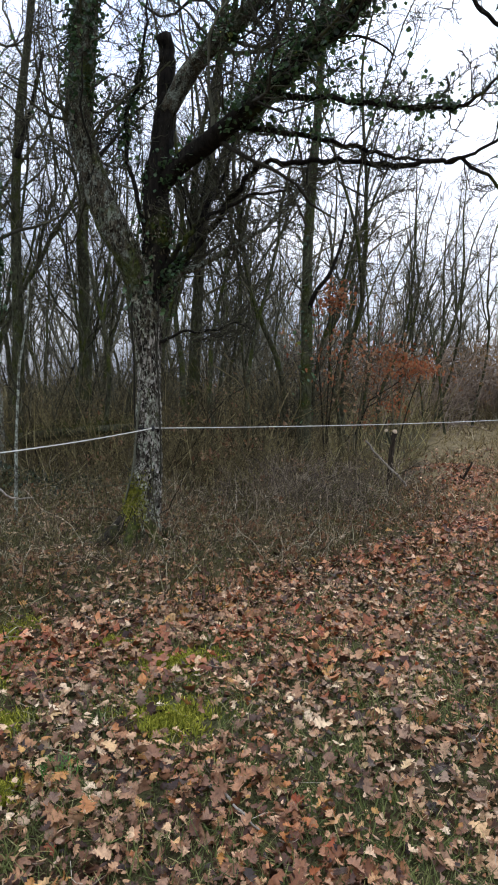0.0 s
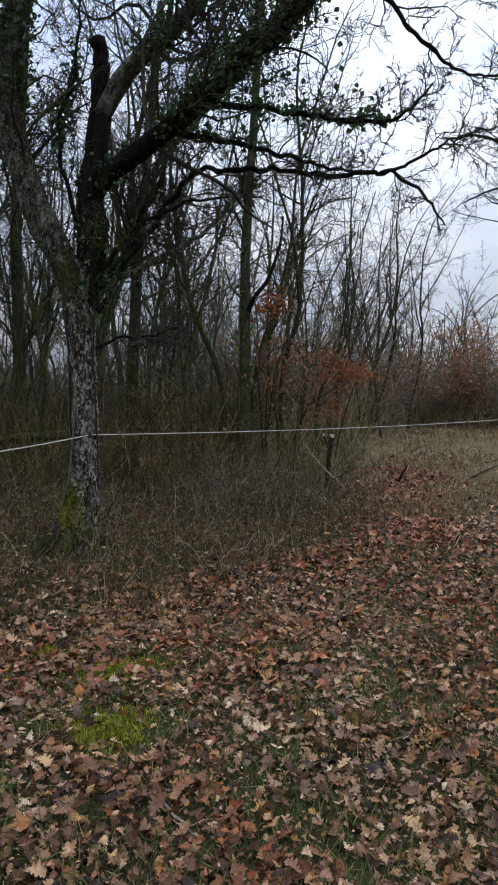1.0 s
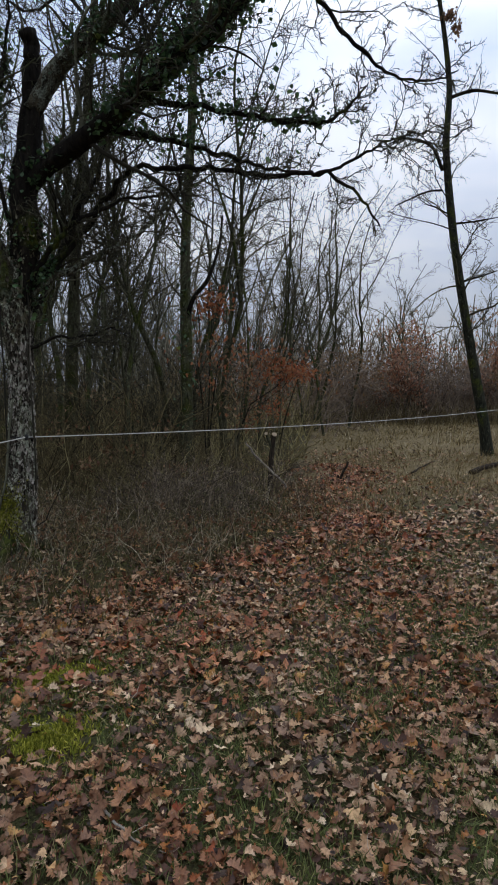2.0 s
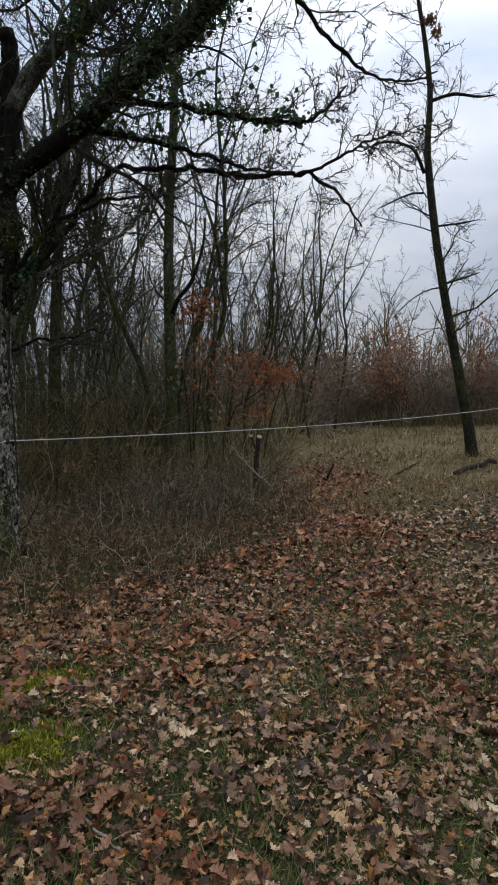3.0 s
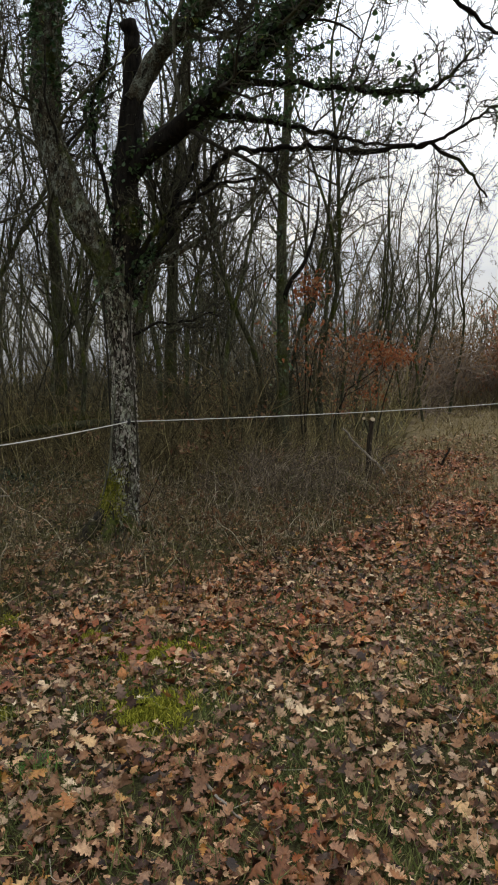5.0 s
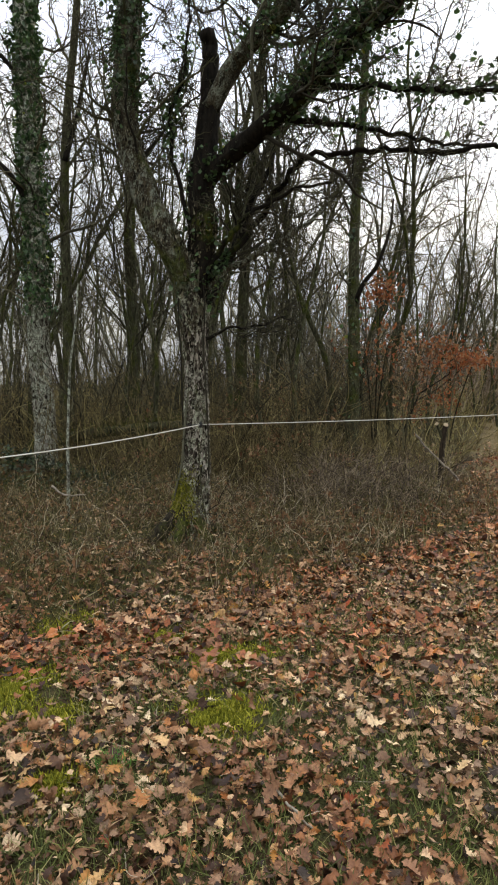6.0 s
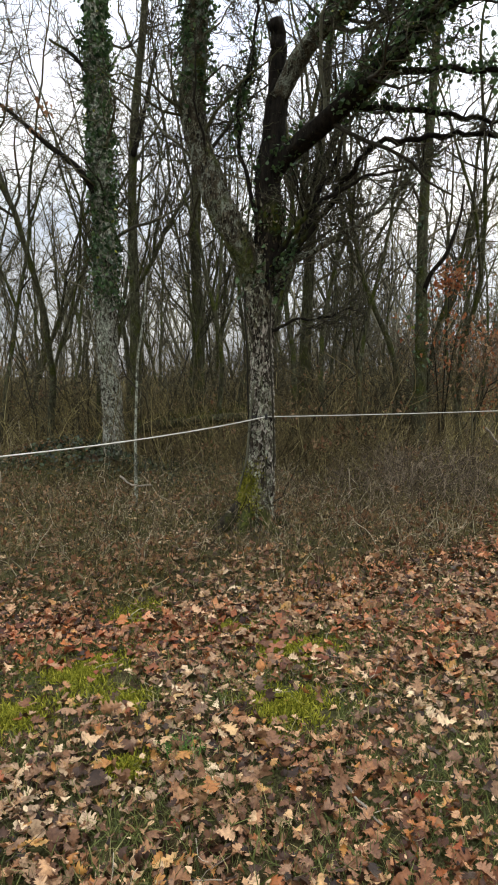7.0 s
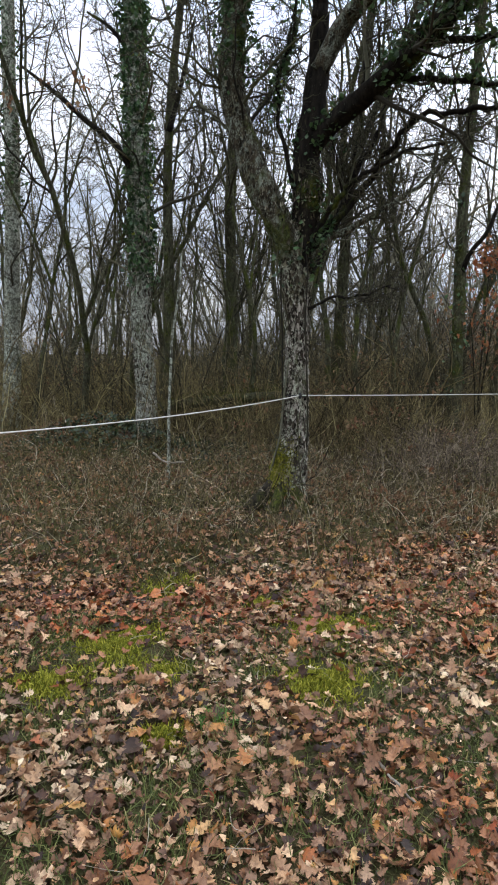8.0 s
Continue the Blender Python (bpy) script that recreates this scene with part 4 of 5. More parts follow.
def stout_tree(label, line, r0, r1, material, seed, arms=(), ivy=0, ivy_from=0.3, ln=7.0, bare=18, sprays=0, flaky=0, widths=()):
    """A large woodland tree with its trunk along a line, with named low arms and a bare crown."""
    g = np.random.default_rng(seed)
    ob = empty("tree", (line[0][0], line[0][1], float(height(line[0][0], line[0][1]))), label, "tree", "woodland trees")
    L, r = limb("trunk", ob, line, r0, r1, 16, material, seed * 3.1, 0.14, rings=60, flare=0.05, widths=widths)
    if flaky:
        flakes_on("flaking_bark", L[3:26], r[3:26], flaky, 0.034, BOUGHS_MADE[-1], g)
    tb = Tubes()
    ramify(tb, L[bare:], r[bare:], ln, 0, STOUT, g)
    if sprays:
        ramify(tb, L[bare:], r[bare:] * 0.5, 4.2, 0, [(sprays, 0.4, 1.15, 0.22, 0.02, 6, 4, 0.008, 0.0), (6, 0.5, 0.8, 0.3, 0.02, 4, 3, 0.006, 0.15), (4, 0.5, 0.8, 0.3, 0.0, 2, 3, 0.0045, 0.2)], g)
    for arm, ra in arms:
        A, ar = limb("limb", ob, arm, ra, ra * 0.4, 8, M_SHADED_LIMB, seed * 5.0)
        ramify(tb, A, ar, 1.5, 0, [(9, 0.5, 0.85, 0.3, 0.04, 6, 4, 0.007, 0.1), (5, 0.5, 0.85, 0.36, 0.02, 4, 3, 0.005, 0.15), (3, 0.5, 0.8, 0.36, 0.0, 3, 3, 0.004, 0.2)], g)
    part("crown", tb.mesh("crown", M_TWIG), ob)
    if ivy:
        v = empty("ivy_vine", ob.location, "dark green ivy up a woodland trunk", "ivy", kind="stuff")
        k = int(ivy_from * len(L))
        part("foliage", scatter("foliage", IVY_FAR, *ivy_on([((L[k:], r[k:]), 1.0)], ivy, 0.075, 0.075, g), M_IVY, g), v)["kind"] = "stuff"
    return ob


stout_tree("grey ivy-clad woodland trunk with pale lichened foot", [(-3.98, 10.3, -0.1), (-3.98, 10.3, 0.92), (-4.05, 10.3, 2.18), (-4.03, 10.3, 3.51), (-4.06, 10.2, 4.78), (-4.08, 10.2, 6.03), (-4.1, 10.2, 7.26), (-4.2, 10.2, 9.5)],
           0.15, 0.15, M_GREY, 4, (([(-4.06, 10.2, 4.25), (-4.32, 10.0, 4.73), (-4.77, 9.9, 5.09), (-5.22, 9.8, 5.49), (-5.7, 9.7, 5.85)], 0.055), ([(-4.08, 10.2, 6.0), (-4.36, 10.0, 6.38), (-4.7, 9.9, 6.6)], 0.04)), 6800, 0.34, flaky=2600)
stout_tree("greenish grey straight woodland trunk", [(-7.5, 12, -0.05), (-7.4, 12, 1.5), (-7.35, 12, 2.93), (-7.27, 12, 5.03), (-7.27, 12, 7.04), (-7.2, 12, 10)], 0.17, 0.11, M_GREY, 6, (), 900, 0.5)
stout_tree("slim grey leaning tree at the clearing's side", [(8.8, 15.3, 0.02), (8.73, 15.3, 0.34), (8.61, 15.3, 1.06), (8.45, 15.3, 1.75), (8.3, 15.3, 2.44), (8.09, 15.3, 3.4), (7.87, 15.3, 4.49), (7.65, 15.3, 5.82), (7.5, 15.3, 7.0), (7.45, 15.3, 7.65), (7.5, 15.3, 8.83), (7.34, 15.3, 10.1), (7.19, 15.3, 10.84), (7.06, 15.3, 11.59)],
           0.13, 0.05, M_LEAN, 8, (([(7.38, 15.3, 6.96), (7.03, 15.2, 7.47), (6.4, 15.2, 7.6), (5.98, 15.2, 7.45)], 0.048), ([(7.5, 15.3, 8.65), (8.07, 15.2, 8.82), (8.69, 15.2, 8.81), (9.12, 15.2, 8.88)], 0.05), ([(7.86, 15.3, 4.33), (8.35, 15.2, 4.48), (8.82, 15.2, 4.64)], 0.032), ([(7.59, 15.3, 5.71), (8.17, 15.2, 5.78), (8.78, 15.2, 5.91)], 0.03), ([(7.37, 15.3, 6.5), (6.92, 15.2, 6.4), (6.16, 15.2, 6.04)], 0.03)), 0, ln=5.0, bare=18, sprays=24, widths=(0.18, 0.145, 0.13, 0.125, 0.118, 0.11, 0.104, 0.092, 0.082, 0.076, 0.068, 0.056, 0.046, 0.036))
stout_tree("dark forked woodland trunk", [(-4.25, 12.2, 0), (-4.22, 12.2, 2.5), (-4.25, 12.2, 4.5), (-4.2, 12.3, 6.3), (-4.0, 12.3, 8.0), (-3.8, 12.3, 10)], 0.1, 0.06, M_WOOD, 10, (([(-4.22, 12.2, 5.6), (-4.0, 12.2, 6.3), (-3.7, 12.1, 7.4)], 0.06),))
stout_tree("dark mossy woodland trunk", [(-3.3, 13.2, 0), (-3.25, 13.2, 2.2), (-3.3, 13.2, 4.5), (-3.2, 13.2, 6.5), (-3.0, 13, 9)], 0.13, 0.08, M_WOOD, 12)
stout_tree("dark mossy woodland trunk", [(-1.15, 13.2, 0), (-1.1, 13.2, 2.2), (-1.0, 13.2, 4.2), (-0.8, 13.3, 6.5), (-0.6, 13.3, 9)], 0.12, 0.07, M_WOOD, 14)
stout_tree("mossy trunk with one bent dead limb", [(0.98, 12.0, 0), (1.0, 12.0, 2.2), (0.98, 12.0, 4.2), (1.1, 12, 6.5), (1.2, 12, 9)], 0.11, 0.06, M_WOOD, 16, (([(0.98, 12, 2.9), (1.12, 11.8, 3.3), (1.35, 11.7, 3.6), (1.55, 11.7, 4.2), (1.6, 11.7, 4.7)], 0.045),), 500, 0.1)

# ---- woodland of slender bare trees ----
SLIM = [(9, 0.36, 0.85, 0.28, 0.09, 6, 4, 0.009, 0.05), (6, 0.48, 0.85, 0.36, 0.04, 3, 3, 0.0065, 0.1), (4, 0.5, 0.85, 0.36, 0.02, 2, 3, 0.0045, 0.12)]
THIN = [(7, 0.42, 0.75, 0.24, 0.1, 4, 3, 0.013, 0.1), (5, 0.5, 0.8, 0.3, 0.06, 2, 3, 0.01, 0.12), (3, 0.55, 0.8, 0.3, 0.02, 2, 3, 0.008, 0.12)]


def slim_tree(name, label, tall, radius, lean, spec, seed, material, group, forks=2):
    """A slender crooked tree that forks into a few leaders with fine bare twigs."""
    g = np.random.default_rng(seed)
    ob = empty(name, (0, 0, 0), label, "tree", group)
    L, r = bough((0, 0, -0.1), (lean, 0, 1), tall, radius, 18, 0.1, 0.06, g, 0.15)
    tb = Tubes()
    tb.add(L, r, 8)
    cr = Tubes()
    ramify(cr, L[6:], r[6:], tall * 0.55, 0, spec, g)
    for k in range(forks):
        i = int(g.integers(5, 11))
        ln = tall * (1 - i / 18) * g.uniform(0.75, 1.0)
        A, ar = bough(L[i], aside(L[i + 1] - L[i], g.uniform(0.22, 0.48), g), ln, r[i] * 0.75, 11, 0.11, 0.07, g, 0.15)
        tb.add(A, ar, 6)
        ramify(cr, A, ar, ln * 0.75, 0, spec, g)
    part("trunk", tb.mesh("trunk", material), ob)
    part("crown", cr.mesh("crown", M_TWIG), ob)
    return ob


def in_wood(x, y):
    return x < 2.3 + (y - 9.1) * 0.29 and y > 9.5


slim = [slim_tree("slender_tree", "slender bare young woodland tree", t_, r_, le, SLIM, 100 + k, M_WOOD, "slender woodland trees")
        for k, (t_, r_, le) in enumerate(((9.5, 0.06, 0.01), (8.0, 0.045, 0.04), (11.0, 0.07, -0.02), (7.0, 0.037, 0.03), (10.0, 0.055, -0.04)))]
thin = [slim_tree("far_tree", "bare tree deep in the grey winter wood", t_, r_, le, THIN, 200 + k, M_WOOD, "distant woodland trees")
        for k, (t_, r_, le) in enumerate(((10.5, 0.09, 0.03), (9.0, 0.075, -0.05), (12.0, 0.11, 0.0), (8.0, 0.07, 0.08)))]


def plant(protos, places, rng, low, high):
    """Stands the first trees on the first places, and copies of them on the others."""
    for k, (x, y) in enumerate(places):
        ob = protos[k % len(protos)]
        m = Matrix.Translation((x, y, float(height(x, y)))) @ Matrix.Rotation(rng.uniform(0, 6.28), 4, "Z")
        s = rng.uniform(low, high)
        if k < len(protos):
            ob.scale = (s, s, s)
            ob.matrix_basis = m @ Matrix.Diagonal((s, s, s, 1))
        else:
            copy_thing(ob, m).scale = (s, s, s)


r_wood = np.random.default_rng(21)
spots = [(3.3, 17.0), (6.5, 22.0), (8.7, 26.0), (3.0, 18.6), (4.1, 18.4), (2.2, 16.0), (-2.4, 11.6), (-5.4, 11.0), (0.1, 12.4), (-0.4, 15.0), (2.0, 14.6), (5.6, 21.0), (7.2, 25.5), (7.9, 26.6), (6.7, 24.0), (0.6, 13.0),
         (1.9, 13.2), (-0.6, 11.6), (2.6, 15.4), (1.3, 14.6), (-2.0, 13.8), (-3.1, 11.8), (-2.5, 12.7), (-3.0, 14.2), (-1.9, 11.6), (-1.2, 12.3), (-0.2, 11.4), (-2.2, 12.2), (-2.9, 12.4), (-6.2, 12.6), (-5.0, 12.4), (-6.6, 11.2), (-5.6, 13.4), (-7.0, 13.6), (-4.6, 13.0), (-3.7, 14.6)]
while len(spots) < 48:
    y = r_wood.uniform(13, 22)
    x = r_wood.uniform(-0.72, 0.3) * y
    if in_wood(x, y) and all((x - a) ** 2 + (y - b) ** 2 > 0.5 for a, b in spots):
        spots.append((x, y))
plant(slim, spots, r_wood, 0.75, 1.15)
spots = []
while len(spots) < 42:
    y = r_wood.uniform(21, 40)
    x = r_wood.uniform(-0.72, 0.7) * y
    if (in_wood(x, y) or y > 36) and all((x - a) ** 2 + (y - b) ** 2 > 1.0 for a, b in spots):
        spots.append((x, y))
plant(thin, spots, r_wood, 0.7, 1.1)

# the depth of the wood: trunks, twigs and brush that nobody could count
M_DEEP = tinted("deep_wood_bark", ((0.0, (0.0575, 0.056, 0.0418)), (0.5, (0.144, 0.137, 0.0988)), (1.0, (0.287, 0.274, 0.199))), 0.95, 0.08, 30)
M_SCRUB = tinted("dark_scrub_twigs", ((0.0, (0.05, 0.0408, 0.018)), (0.5, (0.188, 0.151, 0.0684)), (0.9, (0.362, 0.3, 0.135)), (1.0, (0.55, 0.48, 0.252))), 0.95, 0.08, 30)


def thick(n, near, far, left, right, edge, rng):
    """Places in the wood between two distances and two bearings; edge: how far short of the clearing they stop."""
    y = np.sqrt(rng.uniform(near ** 2, far ** 2, n))
    x = rng.uniform(left, right, n) * y
    m = x < 2.3 + (y - 9.1) * 0.29 - edge
    return x[m], y[m]


def mass(name, label, category, x, y, low, high, lean, rad, material, **more):
    P = np.stack([x, y, height(x, y) - 0.03], -1)
    V, F = tangle(P, r_wood.uniform(low, high, len(x)), lean, rad, r_wood, **more)
    return tagged(new(name, mesh_of(name, V, F, material)), label, category, kind="stuff")


x, y = thick(300, 24, 48, -0.74, 0.3, 0, r_wood)
mass("deep_wood", "depth of the bare winter wood", "trees", x, y, 6.5, 10.5, 0.1, 0.06, M_DEEP, steps=6, twigs=30, wander=0.14, reach=0.17, fine=0.28)
y = r_wood.uniform(38, 60, 420)
x = r_wood.uniform(-0.1, 0.74, 420) * y
mass("distant_trees", "far line of bare trees beyond the clearing", "trees", x, y, 5.0, 8.6, 0.12, 0.06, M_DEEP, steps=5, twigs=30, wander=0.2, reach=0.13, fine=0.28)
x, y = thick(2500, 15, 30, -0.74, 0.34, 0, r_wood)
mass("deep_scrub", "dark bare scrub deep in the wood", "scrub", x, y, 0.8, 2.3, 0.28, 0.011, M_SCRUB, steps=4, twigs=3)
x, y = thick(2000, 9.8, 15, -0.74, 0.34, 0.2, r_wood)
low_here = np.where(x > -0.5, 0.62, 1.0)
mass("scrub", "dark tangled bare scrub under the trees", "scrub", x, y, 0.4 * low_here, 1.7 * low_here, 0.4, 0.006, M_SCRUB, steps=4, twigs=4)


# ---- brushwood ----
def brush(name, label, count, tall, spread, seed, material, group, leaves=0, leaf_material=None, twig=4, stem=0.0065, least=0.003, single=True, leaf=(0.05, 0.1)):
    """A bare bush of arching stems; single: each stem with its twigs is a part."""
    g = np.random.default_rng(seed)
    ob = empty(name, (0, 0, 0), label, "bush", group)
    tb, tips = Tubes(), []
    for _ in range(count):
        a, q = g.uniform(0, 6.28), g.uniform(0, 1) ** 0.5 * spread * 0.55
        d = (math.cos(a) * g.uniform(0.0, 0.6), math.sin(a) * g.uniform(0.0, 0.6), 1)
        L, r = bough((math.cos(a) * q, math.sin(a) * q, -0.03), d, tall * g.uniform(0.5, 1.15), stem * g.uniform(0.6, 1.4), 7, 0.24, 0.0, g)
        tb.add(L, r, 3)
        ramify(tb, L, r, tall, 0, [(twig, 0.38, 0.75, 0.28, 0.0, 3, 3, least, 0.12), (3, 0.5, 0.75, 0.28, 0.0, 2, 3, least * 0.8, 0.15)], g)
        tips.append(L[3:])
        if single:
            part("stem", tb.mesh("stem", material), ob)
            tb = Tubes()
    if not single:
        part("brushwood", tb.mesh("brushwood", material), ob)["kind"] = "stuff"
    if leaves:
        T = np.concatenate(tips)
        c = T[g.integers(0, len(T), max(4, leaves // 14))]
        P = c[g.integers(0, len(c), leaves)] + g.normal(0, 0.05 * tall, (leaves, 3))
        part("foliage", scatter("foliage", TINY, P, g.uniform(*leaf, leaves), g.uniform(0, 6.28, leaves), g.normal(0.6, 0.6, leaves), g.normal(0, 0.7, leaves), leaf_material, g), ob)["kind"] = "stuff"
    return ob


bushes = [brush("thicket_bush", "bare brown-purple thicket bush", 18, 1.5, 1.1, 300, M_BRUSH, "thicket bushes"),
          brush("thicket_bush", "bare brown-purple thicket bush", 15, 2.3, 1.0, 301, M_BRUSH, "thicket bushes", twig=5),
          brush("thicket_bush", "bare brown thicket bush with few leaves", 15, 1.9, 1.2, 302, M_BRUSH, "thicket bushes", 60, M_BROWN, twig=5),
          brush("thicket_bush", "low bare brown-purple thicket bush", 18, 1.1, 1.3, 303, M_BRUSH, "thicket bushes")]
r_bush = np.random.default_rng(31)
spots = [(-2.4, 10.9), (-3.2, 10.9), (-2.8, 11.6), (-2.0, 11.4), (-1.7, 10.6), (-3.6, 11.6), (0.1, 9.9), (-0.4, 9.4), (1.2, 10.7), (-0.9, 10.0), (0.4, 10.4)]
while len(spots) < 46:
    x, y = r_bush.uniform(-9, 3), r_bush.uniform(8.6, 13)
    if x < 2.2 + (y - 9.1) * 0.25 and y > 8.6 + max(0, -x * 0.25) and not (x > 0.3 and y < 10.4):
        spots.append((x, y))
plant(bushes, spots, r_bush, 0.6, 1.0)
M_PURPLE = tinted("blackthorn_twigs", ((0.0, (0.036, 0.0258, 0.0188)), (0.5, (0.12, 0.091, 0.0639)), (1.0, (0.406, 0.319, 0.221))), 0.85, 0.2, 30)
thorn = [brush("blackthorn_bush", "low purple-grey tangle of bare blackthorn", 16, 0.75, 1.1, 340, M_PURPLE, "blackthorn bushes", twig=4, stem=0.006, least=0.004),
         brush("blackthorn_bush", "low purple-grey tangle of bare blackthorn", 14, 0.95, 1.0, 341, M_PURPLE, "blackthorn bushes", twig=4, stem=0.006, least=0.004)]
plant(thorn, [(0.1, 8.6), (0.6, 8.3), (1.0, 8.5), (1.35, 8.2), (0.3, 9.1), (0.9, 9.0), (1.2, 9.2), (0.4, 9.5), (2.35, 10.3), (0.7, 9.6), (1.5, 10.2), (-0.1, 8.1), (1.05, 8.0), (0.5, 7.9)], r_bush, 0.75, 1.05)
tall_bushes = [brush("understorey_shrub", "tall bare crooked shrub under the trees", 9, 3.8, 1.2, 305, M_TWIG, "understorey shrubs", twig=11, stem=0.016, least=0.0045),
               brush("understorey_shrub", "tall bare crooked shrub under the trees", 8, 3.2, 1.5, 306, M_BRUSH, "understorey shrubs", 40, M_BROWN, twig=11, stem=0.014, least=0.0045),
               brush("understorey_shrub", "tall bare crooked shrub under the trees", 7, 4.6, 1.3, 307, M_TWIG, "understorey shrubs", twig=12, stem=0.02, least=0.005)]
spots = [(-1.9, 12.6), (-2.5, 12.2), (-3.1, 11.5), (-4.9, 11.6), (-5.8, 12.4)]
while len(spots) < 34:
    x, y = r_bush.uniform(-9, 6), r_bush.uniform(10.6, 20)
    if x < 0.6 + (y - 9.1) * 0.2 and x > -0.7 * y:
        spots.append((x, y))
plant(tall_bushes, spots, r_bush, 0.7, 1.1)
far_bushes = [brush("hedge_bush", "dense brown bush at the clearing's end", 11, 3.6, 3.2, 310, M_HEDGE, "hedge bushes", 130, M_TAN, 5, 0.02, 0.014, leaf=(0.07, 0.13)),
              brush("hedge_bush", "dense brown bush at the clearing's end", 9, 3.2, 3.4, 311, M_HEDGE, "hedge bushes", 90, M_TAN, 5, 0.018, 0.014, leaf=(0.07, 0.13))]
spots = []
for k in range(26):
    x = 6.6 + (k % 13) * 1.3 + r_bush.uniform(-0.6, 0.6)
    spots.append((x, 30.6 + (k // 13) * 1.6 + 0.04 * x + r_bush.uniform(-0.7, 0.7)))
for k in range(8):
    spots.append((5.6 + k * 0.3 + r_bush.uniform(-1.2, 0.2), 22.5 + k * 1.1))
plant(far_bushes, spots, r_bush, 0.75, 1.4)
y = 29.7 + 6 * r_bush.uniform(0, 1, 2600) ** 1.6
x = r_bush.uniform(0.17, 0.74, 2600) * y
mass("hedge_tangle", "dense brown-purple tangle of the far hedge", "hedge", x, y, 1.5, 4.6, 0.2, 0.013, M_HEDGE, steps=5, twigs=5, wander=0.32, reach=0.22)
P = np.stack([x + r_bush.normal(0, 0.3, 2600), y - 0.4, height(x, y) + r_bush.uniform(0, 1, 2600) ** 1.1 * 4.0], -1)
tagged(new("hedge_leaves", scatter("hedge_leaves", TINY, P, r_bush.uniform(0.08, 0.16, 2600), r_bush.uniform(0, 6.28, 2600), r_bush.normal(0.6, 0.6, 2600), r_bush.normal(0, 0.7, 2600), M_TAN, r_bush)),
       "withered tawny leaves in the far hedge", "leaves", kind="stuff")

y = r_bush.uniform(27.5, 30.2, 1500)
x = r_bush.uniform(0.2, 0.74, 1500) * y
mass("hedge_grass", "tall dry grass at the hedge's foot", "grass", x, y, 0.4, 1.5, 0.3, 0.009, M_STRAW, steps=3, twigs=1)

red = [brush("red_leaved_sapling", "oak sapling still holding rusty red leaves", 6, 3.3, 0.7, 320, M_TWIG, "red-leaved saplings", 520, M_RED, 6, 0.012),
       brush("red_leaved_sapling", "oak sapling still holding rusty brown leaves", 7, 2.2, 1.0, 321, M_BRUSH, "red-leaved saplings", 460, M_RED, 6, 0.01)]
plant(red, [(3.6, 16.4), (11.4, 30.4)], r_bush, 0.95, 1.3)
red_crowns = [brush("red_leaved_tree", "young oak in rusty red leaf by the clearing", 9, 4.6, 1.3, 325, M_TWIG, "red-leaved trees", 1300, M_RUSSET, 7, 0.022, 0.008, leaf=(0.1, 0.2))]
plant(red_crowns, [(13.5, 29.6), (17.0, 31.5)], r_bush, 1.0, 1.15)

x, y = fan(3000, 4.6, 9.6, r_bush, 0.78)
over = y - litter_edge(x)
m = (over > 0.05) & (x < 2.6 + (y - 9.1) * 0.29) & (r_bush.uniform(0, 1, 3000) < 0.5 + 0.7 * patchy(x, y, 1.3, 51.0))
m &= ((x + 1.12) / 0.42) ** 2 + ((y - 6.45) / 0.5) ** 2 > 1
mass("seedling_stems", "thin dead weed stalks and seedlings under the trees", "undergrowth", x[m], y[m], 0.12, 0.6, 0.4, 0.0024, M_BRUSH, steps=3, twigs=4, reach=0.5)

M_BRAMBLE = tinted("bramble_stems", ((0.0, (0.03, 0.021, 0.013)), (0.4, (0.1, 0.07, 0.038)), (0.75, (0.28, 0.22, 0.13)), (1.0, (0.62, 0.54, 0.4))), 0.85, 0.2, 30)
x, y = fan(650, 4.4, 9.6, r_bush, 0.78)
m = (y > litter_edge(x) + 0.02) & (x < 2.5 + (y - 9.1) * 0.29)
m &= ((x + 1.12) / 0.42) ** 2 + ((y - 6.45) / 0.5) ** 2 > 1
mass("bramble_canes", "arching dry bramble canes in the undergrowth", "bramble", x[m], y[m], 0.4, 1.1, 0.9, 0.0034, M_BRAMBLE, steps=7, twigs=2, wander=0.34, reach=0.25)


def leafy_spray(label, foot, centres, leaf_material, seed, leaf=(0.06, 0.11)):
    """A thin bent sapling with withered leaves held in a few dense sprays."""
    g = np.random.default_rng(seed)
    ob = empty("leaf_holding_sapling", (foot[0], foot[1], float(height(*foot))), label, "tree", "saplings in withered leaf")
    for cx, cy, cz, rx, rz, n in centres:
        c = local(ob, (cx, cy, cz))
        L = smooth_line([(0, 0, -0.05), c * (0.3, 0.3, 0.45), c * (0.75, 0.75, 0.85), c], 12)
        tb = Tubes()
        tb.add(L, np.linspace(0.018, 0.006, 12), 5)
        ramify(tb, L[6:], np.linspace(0.01, 0.005, 6), rx * 4, 0, [(9, 0.5, 0.9, 0.25, 0.0, 4, 3, 0.004, 0.1), (4, 0.5, 0.8, 0.3, 0.0, 2, 3, 0.003, 0.2)], g)
        part("stem", tb.mesh("stem", M_TWIG), ob)
        P = c + g.normal(0, 1, (n, 3)) * (rx, rx, rz)
        part("foliage", scatter("foliage", OAK_FAR, P, g.uniform(*leaf, n), g.uniform(0, 6.28, n), g.normal(0.7, 0.6, n), g.normal(0, 0.7, n), leaf_material, g), ob)["kind"] = "stuff"
    return ob


